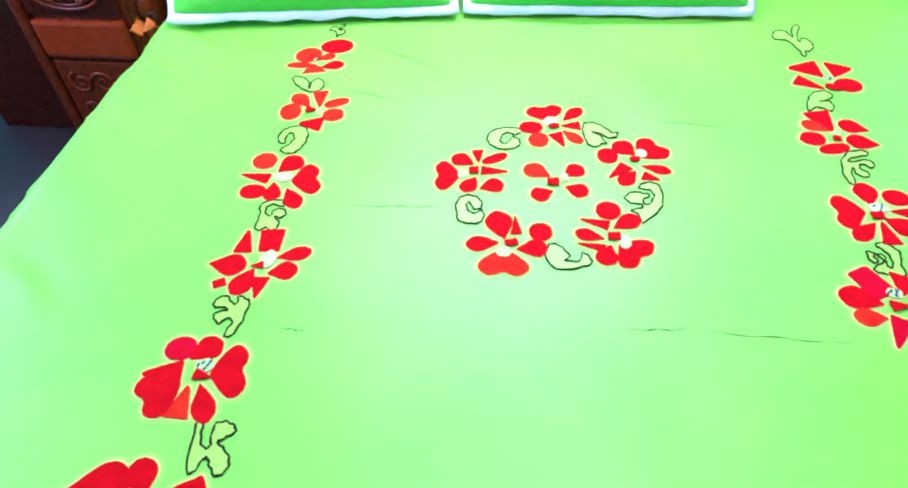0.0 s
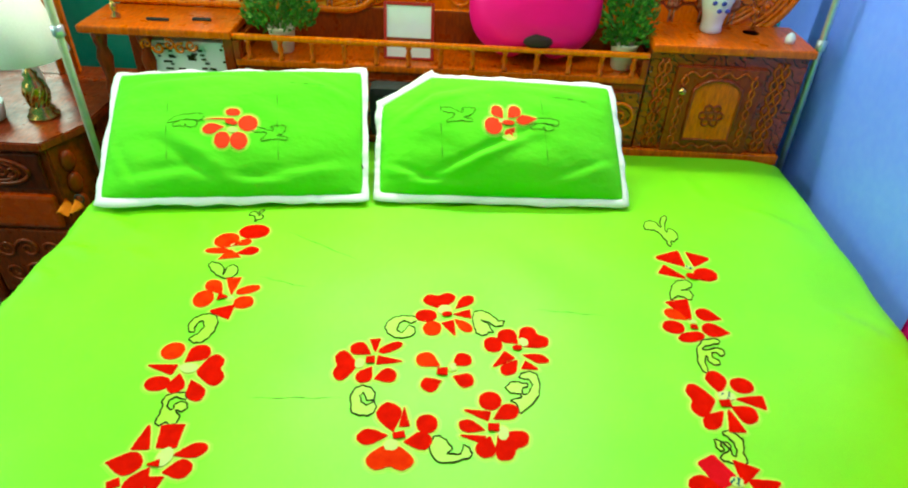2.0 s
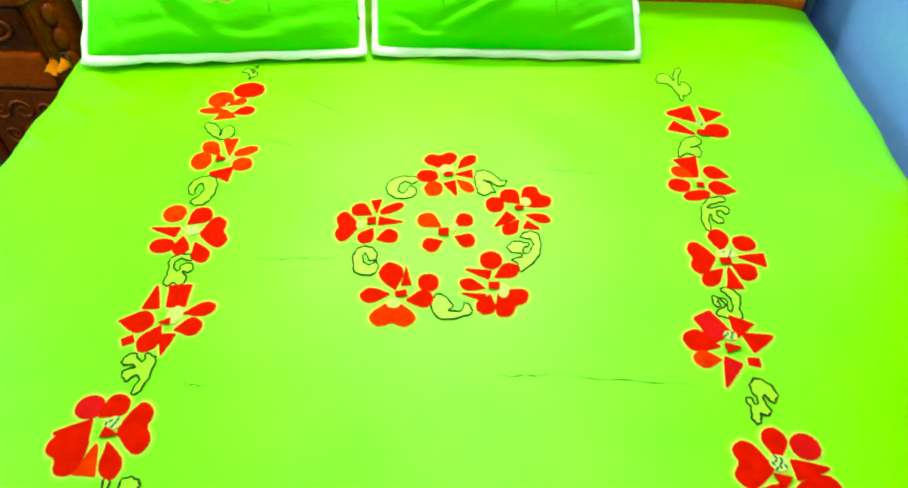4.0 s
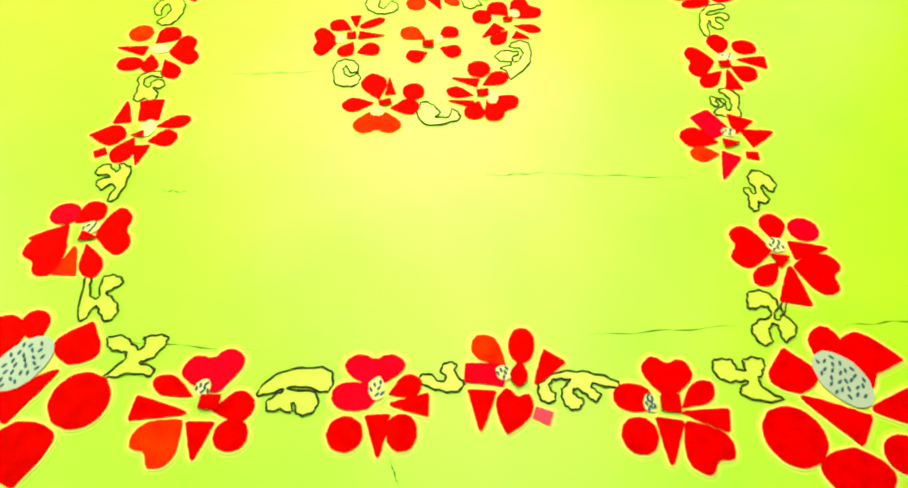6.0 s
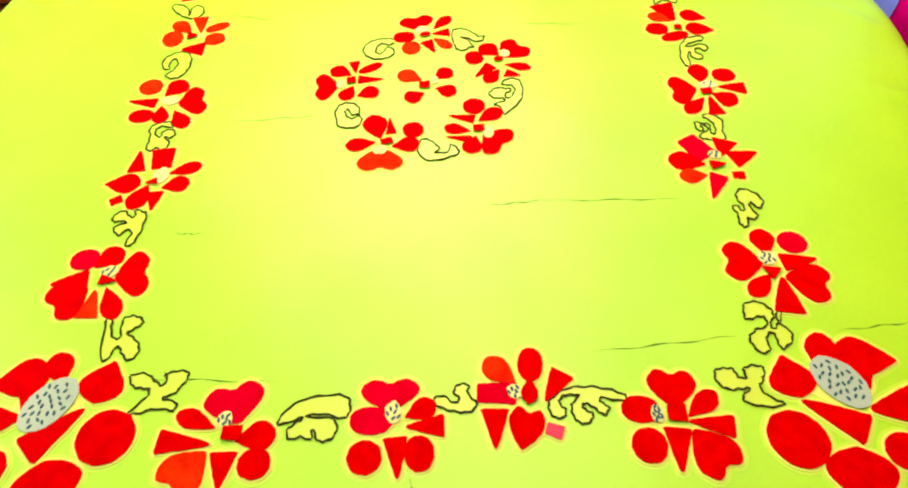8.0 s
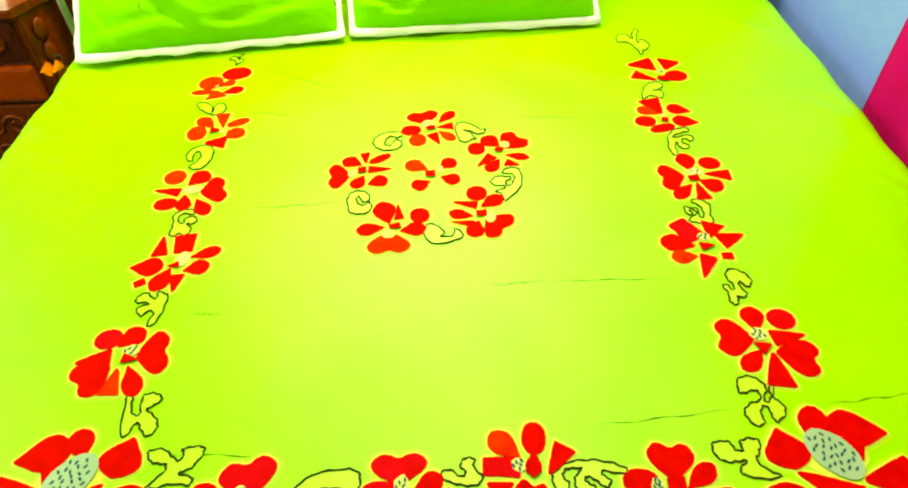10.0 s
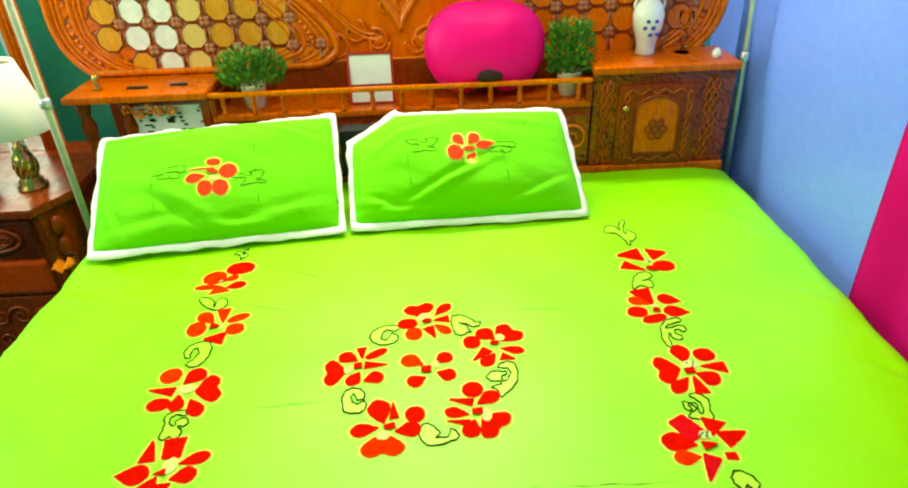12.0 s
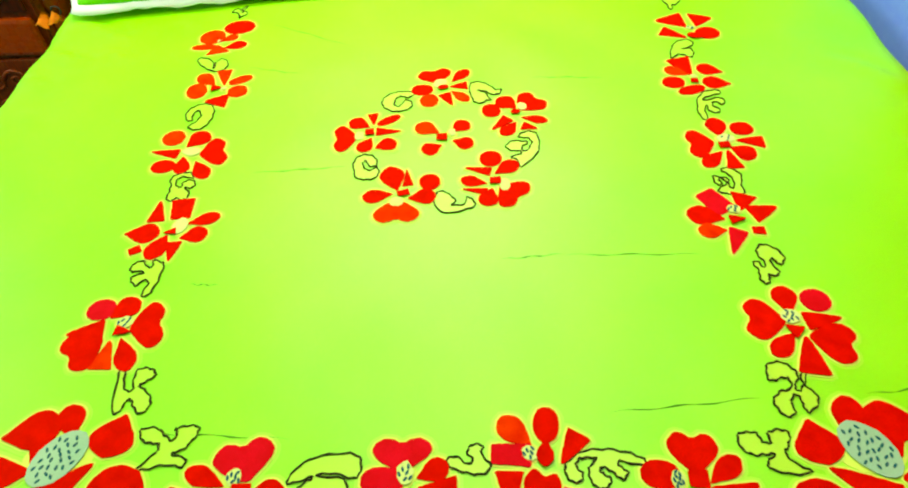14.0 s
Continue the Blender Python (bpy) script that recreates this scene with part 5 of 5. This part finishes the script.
for tx, ty, tz in ((0.0, -0.02, 0.375), (-0.03, -0.03, 0.29), (0.03, -0.03, 0.285), (0.005, -0.04, 0.25), (0.045, 0.01, 0.34), (-0.045, 0.0, 0.34)):
    bm = bmesh.new()
    for q in range(11):
        a = q * 2.4
        rr = 0.005 + 0.0024 * q
        m = Matrix.Translation((tx + rr * math.cos(a), ty + rr * math.sin(a) * 0.8, tz + 0.012 - 0.001 * q)) @ Matrix.Rotation(a, 4, "Z") @ Matrix.Rotation(0.9, 4, "Y") @ Matrix.Diagonal((0.5, 1, 0.16, 1))
        bmesh.ops.create_icosphere(bm, subdivisions=1, radius=0.019, matrix=m)
    part("bloom", bm, M_PETAL, vase, "pink silk bloom", smooth=True)

# glass goblet and small box on the right ledge
bm = bmesh.new()
lathe(bm, [(0.022, vz), (0.022, vz + 0.003), (0.004, vz + 0.008), (0.003, vz + 0.05), (0.016, vz + 0.065), (0.022, vz + 0.095), (0.020, vz + 0.12), (0.018, vz + 0.118), (0.019, vz + 0.095), (0.002, vz + 0.068)], 0.79, 1.0, 18)
glass = Nodes("clear_glass", 0.05)
glass.b.inputs["Transmission Weight"].default_value = 1.0
glass.b.inputs["IOR"].default_value = 1.12
glass.color((0.95, 0.97, 0.97))
M_GLASS = glass.mat
tagged(part("goblet", bm, M_GLASS, smooth=True), "small clear glass goblet on the ledge", "glass")
tagged(part("trinket", lathe(bmesh.new(), [(0.012, vz), (0.014, vz + 0.012), (0.010, vz + 0.022), (0.004, vz + 0.028)], 0.868, 0.93, 12), M_CHINA, smooth=True), "tiny white china trinket on the ledge", "ornament")

# printed box in the niche
nb_ = thing("printed_box", "white box with dark printed pattern in the niche", "box", at=(-0.74, 0.965, 0.521))
part("box", boxm(-0.115, 0.115, -0.06, 0.06, 0, 0.285, bevel=0.004), M_PAPER, nb_)
r = random.Random(11)
for i in range(26):
    x, z, w = r.uniform(-0.1, 0.085), r.uniform(0.2, 0.275), r.uniform(0.008, 0.024)
    part("printed_bar", boxm(x, min(0.113, x + w), -0.0625, -0.0602, z, z + 0.005, bevel=0), M_THREAD, nb_)
# small figurine on the left ledge
tagged(part("ornament", lathe(bmesh.new(), [(0.012, ZL), (0.014, ZL + 0.006), (0.006, ZL + 0.016), (0.011, ZL + 0.028), (0.008, ZL + 0.040), (0.003, ZL + 0.046)], -0.945, 0.94, 12), M_BRASS, smooth=True), "small brass ornament on the ledge", "ornament")
tagged(part("hair_clip", boxm(-0.86, -0.80, 0.93, 0.94, ZL, ZL + 0.007, bevel=0.002), M_BLACK), "thin dark hair clip lying on the ledge", "hair clip")
tagged(part("hair_clip", boxm(-0.74, -0.69, 0.945, 0.957, ZL, ZL + 0.007, bevel=0.002), M_BLACK), "thin dark hair clip lying on the ledge", "hair clip")

# ---- net poles ----
def net_pole(x, y, r, mat, label, lean=0.0):
    root = thing("net_pole", label, "pole", "mosquito net poles")
    part("tube", sweep(bmesh.new(), [(x, y, 0), (x + lean * 2.25, y, 2.25)], r, n=14), mat, root, smooth=True)
    for z in (0.86, 1.75):
        part("collar", lathe(bmesh.new(), [(r, z), (r * 1.5, z + 0.003), (r * 1.5, z + 0.027), (r, z + 0.03)], x + lean * z, y, 14), M_STEEL, root, "metal joint collar", smooth=True)


net_pole(-0.997, 0.75, 0.0100, M_POLE, "cream enamelled mosquito net pole beside the nightstand")
net_pole(0.975, 0.915, 0.0085, M_STEEL, "thin pale steel mosquito net pole at the wall", -0.033)

# ---- curtains ----
def curtain(name, label, pts_fn, n, z0, z1, mat):
    bm = bmesh.new()
    rows = []
    for j in range(9):
        z = z0 + (z1 - z0) * j / 8
        rows.append([bm.verts.new((*pts_fn(i / n, j / 8), z)) for i in range(n + 1)])
    for a, b in zip(rows, rows[1:]):
        for i in range(n):
            bm.faces.new((a[i], a[i + 1], b[i + 1], b[i]))
    bmesh.ops.solidify(bm, geom=list(bm.faces), thickness=0.003)
    return tagged(part(name, bm, mat, smooth=True), label, "curtain")


curtain("curtain", "bright magenta curtain hanging on the blue wall", lambda u, v: (0.978 - 0.006 * math.sin(u * 46) - 0.003 * math.sin(u * 17 + v), 0.232 - u * 1.25 + 0.006 * math.sin(v * 5)), 120, 0.06, 2.2, M_PINK)
part("curtain_rod", sweep(bmesh.new(), [(0.978, 0.30, 2.21), (0.978, -1.08, 2.21)], 0.010, False, 10), M_STEEL, bpy.data.objects["curtain"], "steel curtain rod")
curtain("window_curtain", "magenta curtain behind the headboard", lambda u, v: (-0.72 + u * 0.75, 1.26 - 0.015 * math.sin(u * 38)), 80, 0.9, 2.2, M_PINK)

# switch plate
sw = thing("switch_plate", "white plastic switch plate on the teal wall", "switch", at=(-1.195, Y1 - 0.012, 1.09))
part("plate", boxm(-0.035, 0.035, 0, 0.012, -0.06, 0.06, bevel=0.004), M_CHINA, sw)
for z in (-0.025, 0.025):
    part("rocker", boxm(-0.014, 0.014, -0.004, 0.001, z - 0.013, z + 0.013, bevel=0.002), M_CHINA, sw)

# ---- nightstand ----
ns = thing("nightstand", "dark varnished carved wooden nightstand beside the bed", "nightstand")
NX0, NX1, NY0, NY1, NZ = -1.405, -1.045, 0.680, 1.20, 0.60


def plan(grow, back=0.0):
    g = grow
    if back:
        return [(NX0 - back - g, NY0 - g), (NX1 - 0.05, NY0 - g), (NX1 + g, NY0 + 0.115), (NX1 + g, NY1), (NX0 - back - g, NY1)]
    return [(NX0 - g, NY0 - g), (NX1 - 0.05, NY0 - g), (NX1 + g, NY0 + 0.115), (NX1 + g, NY1), (NX0 - g, NY1)]


def prism(outline, z0, z1):
    bm = bmesh.new()
    lo = [bm.verts.new((x, y, z0)) for x, y in outline]
    hi = [bm.verts.new((x, y, z1)) for x, y in outline]
    k = len(lo)
    bm.faces.new(lo[::-1])
    bm.faces.new(hi)
    for i in range(k):
        bm.faces.new((lo[i], lo[(i + 1) % k], hi[(i + 1) % k], hi[i]))
    bmesh.ops.bevel(bm, geom=list(bm.edges), offset=0.004, segments=2, affect="EDGES")
    return bm


part("top", prism(plan(0.012, 0.34), NZ - 0.025, NZ), M_STAND, ns, "polished top with a canted corner")
nbody = part("body", prism(plan(-0.008), 0.06, NZ - 0.025), M_STAND, ns)
part("plinth", prism(plan(-0.002), 0.0, 0.06), M_STAND, ns)
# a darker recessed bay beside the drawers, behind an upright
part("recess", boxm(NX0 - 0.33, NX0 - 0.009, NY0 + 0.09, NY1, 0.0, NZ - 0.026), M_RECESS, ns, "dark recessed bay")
part("upright", boxm(NX0 - 0.006, NX0 + 0.024, NY0 - 0.010, NY0 + 0.02, 0.0, NZ - 0.027, bevel=0.008), M_STAND, ns, "rounded upright")
DX0, DX1 = NX0 + 0.032, NX1 - 0.072
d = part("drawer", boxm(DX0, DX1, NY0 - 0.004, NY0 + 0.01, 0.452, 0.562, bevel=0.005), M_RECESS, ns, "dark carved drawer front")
for k, r in ((1.0, 0.006), (0.72, 0.004)):
    oval = [((DX0 + DX1) / 2 + 0.088 * k * math.cos(q), NY0 - 0.005, 0.507 + 0.038 * k * math.sin(q)) for q in [2 * math.pi * j / 28 for j in range(28)]]
    part("carving", sweep(bmesh.new(), oval, r, True, 6), M_STAND, d, "carved oval", smooth=True)
for i in range(4):
    part("carving", scroll((DX0 + DX1) / 2 - 0.042 + 0.028 * i, 0.507, 0.017, 1.4, 1.3 * i, 1 if i % 2 else -1, NY0 - 0.006, 0.0050), M_STAND, d, smooth=True)
part("plain_panel", boxm(DX0 - 0.004, DX1 + 0.004, NY0 - 0.010, NY0 + 0.01, 0.325, 0.436, bevel=0.012), M_PANEL, ns, "plain polished red-brown panel")
d = part("lower_door", boxm(DX0, DX1, NY0 - 0.004, NY0 + 0.01, 0.075, 0.312, bevel=0.005), M_STAND, ns, "carved lower door")
for i in range(3):
    for j in range(2):
        part("carving", scroll(DX0 + 0.06 + 0.065 * i, 0.155 + 0.09 * j, 0.036, 1.5, i + 2 * j, 1 if (i + j) % 2 else -1, NY0 - 0.005, 0.0055), M_WOOD_SHADE, d, smooth=True)
for i in range(7):
    t = 0.10 + i * 0.07
    p = Vector((NX1 - 0.028, NY0 + 0.048, t))
    bm = bmesh.new()
    bmesh.ops.create_icosphere(bm, subdivisions=2, radius=0.028, matrix=Matrix.Translation(p) @ Matrix.Rotation(radians(65), 4, "Z") @ Matrix.Diagonal((0.8, 0.35, 1.2, 1)))
    part("corner_carving", bm, M_WOOD_SHADE, nbody, "carved leaf on the canted corner", smooth=True)

# table lamp
LX, LY = -1.165, 0.83
lamp = thing("table_lamp", "table lamp with white shade and carved brass base", "lamp", at=(LX, LY, NZ))
part("base", lathe(bmesh.new(), [(0.040, 0), (0.042, 0.008), (0.030, 0.014), (0.034, 0.024), (0.022, 0.034), (0.026, 0.06), (0.030, 0.085), (0.027, 0.10), (0.016, 0.115), (0.019, 0.125), (0.008, 0.135), (0.008, 0.20)], 0, 0, 20), M_BRASS, lamp, "carved antique brass base", smooth=True)
for i in range(10):
    a = 2 * math.pi * i / 10
    pts = [((0.023 + 0.008 * math.sin(math.pi * q / 8)) * math.cos(a + 0.12 * q), (0.023 + 0.008 * math.sin(math.pi * q / 8)) * math.sin(a + 0.12 * q), 0.036 + 0.008 * q) for q in range(9)]
    part("flute", sweep(bmesh.new(), pts, 0.0035, False, 5), M_BRASS, lamp, smooth=True)
part("shade", lathe(bmesh.new(), [(0.112, 0.178), (0.114, 0.180), (0.066, 0.368), (0.064, 0.368), (0.110, 0.180)], 0, 0, 36, cap=False), M_SHADE, lamp, "white tapered cloth shade", smooth=True)
part("bulb", lathe(bmesh.new(), [(0.012, 0.20), (0.013, 0.215), (0.026, 0.245), (0.028, 0.262), (0.018, 0.283), (0.004, 0.289)], 0, 0, 16), M_CHINA, lamp, smooth=True)
part("finial", lathe(bmesh.new(), [(0.006, 0.367), (0.008, 0.374), (0.003, 0.384)], 0, 0, 10), M_BRASS, lamp, smooth=True)
part("shade_ring", sweep(bmesh.new(), [(0.064, 0, 0.367), (-0.064, 0, 0.367)], 0.003, False, 6), M_BRASS, lamp)

bm = bmesh.new()
lathe(bm, [(0.035, NZ), (0.045, NZ + 0.004), (0.050, NZ + 0.035), (0.052, NZ + 0.050), (0.048, NZ + 0.050), (0.044, NZ + 0.012), (0.002, NZ + 0.008)], -1.300, 0.79, 22)
tagged(part("bowl", bm, M_CHINA, smooth=True), "small white china bowl on the nightstand", "bowl")

# arched carved mirror standing behind the lamp
mir = thing("dresser_mirror", "arched carved wooden mirror on the nightstand", "mirror")
bm = bmesh.new()


def arch_line(k, n=28):
    cx, w, z0, zs, h = -1.425, 0.205 * k, NZ + 0.002, 1.12, 0.26 * k
    return [(cx + w, z0)] + [(cx + w * math.cos(a), zs + h * math.sin(a)) for a in [math.pi * i / n for i in range(n + 1)]] + [(cx - w, z0)]


part("backboard", slab(bmesh.new(), arch_line(1.0), 1.13, 1.155), M_WOOD, mir)
for k, r in ((0.98, 0.010), (0.90, 0.006), (0.83, 0.006), (0.76, 0.008)):
    part("carved_moulding", sweep(bmesh.new(), [(x, 1.13, z) for x, z in arch_line(k)], r, False, 7), M_WOODL, mir, smooth=True)
mg = Nodes("mirror_silver", 0.02, 1.0)
mg.color((0.85, 0.87, 0.87))
part("mirror_glass", slab(bmesh.new(), [(x, min(z, 1.05)) for x, z in arch_line(0.72)], 1.124, 1.1295), mg.mat, mir, "silvered mirror glass")
# white fluted vase beside it
tagged(part("white_vase", lathe(bmesh.new(), [(0.028, NZ), (0.03, NZ + 0.01), (0.022, NZ + 0.06), (0.03, NZ + 0.20), (0.045, NZ + 0.38), (0.058, NZ + 0.50), (0.052, NZ + 0.50), (0.03, NZ + 0.3)], -1.300, 1.03, 8), M_CHINA), "tall white fluted vase on the nightstand", "vase")

# orange cloth tag with a ring at the bed's edge
tagb = thing("cloth_tag", "small crumpled orange cloth tag with a dark ring on the sheet", "tag", at=(-0.922, 0.470, 0.530))
bm = bmesh.new()
rows = []
for j in range(9):
    v = j / 8
    rows.append([bm.verts.new((-0.024 + 0.042 * i / 8 + 0.006 * noise.noise(Vector((v * 3, i * 0.5, 1))), -0.030 + 0.052 * v + 0.005 * noise.noise(Vector((i * 0.6, v * 3, 5))), 0.012 + 0.012 * math.sin(i * 1.1 + v * 2) * (0.4 + 0.6 * v) + 0.006 * noise.noise(Vector((i * 0.9, v * 6, 3))))) for i in range(9)])
for a, b in zip(rows, rows[1:]):
    for i in range(8):
        bm.faces.new((a[i], a[i + 1], b[i + 1], b[i]))
bmesh.ops.solidify(bm, geom=list(bm.faces), thickness=0.002)
part("tag", bm, M_ORANGE, tagb, smooth=True)
part("ring", sweep(bmesh.new(), [(0.005 + 0.011 * math.cos(a), 0.028, 0.020 + 0.011 * math.sin(a)) for a in [2 * math.pi * i / 14 for i in range(14)]], 0.002, True, 6), M_BLACK, tagb, "dark metal ring", smooth=True)

# frame of the added west window, fitting of the added ceiling light
win = thing("fill_window", "added white framed window, out of view, for the fill lamp", "window", kind="structure")
for z in (1.10, 2.15):
    part("frame_bar", boxm(X0 - 0.08, X0 - 0.04, -0.60, 0.90, z, z + 0.05), M_CHINA, win)
for y in (-0.60, 0.125, 0.85):
    part("frame_bar", boxm(X0 - 0.08, X0 - 0.04, y, y + 0.05, 1.15, 2.15), M_CHINA, win)
# unseen panel, added to go with the ceiling's fill lamp
cl = thing("added_ceiling_light", "added square white ceiling light panel, out of view over the bed", "ceiling light")
part("housing", boxm(-0.10, 0.54, -0.37, 0.27, TOP - 0.06, TOP - 0.002), M_CHINA, cl)
tube = thing("tube_light", "white tube light fitting on the wall over the bed", "wall light")
part("housing", boxm(-0.66, 0.56, Y1 - 0.05, Y1 - 0.002, 2.08, 2.16), M_CHINA, tube)
for x in (-0.66, 0.54):
    part("end_cap", boxm(x, x + 0.02, Y1 - 0.085, Y1 - 0.05, 2.09, 2.15), M_STEEL, tube)
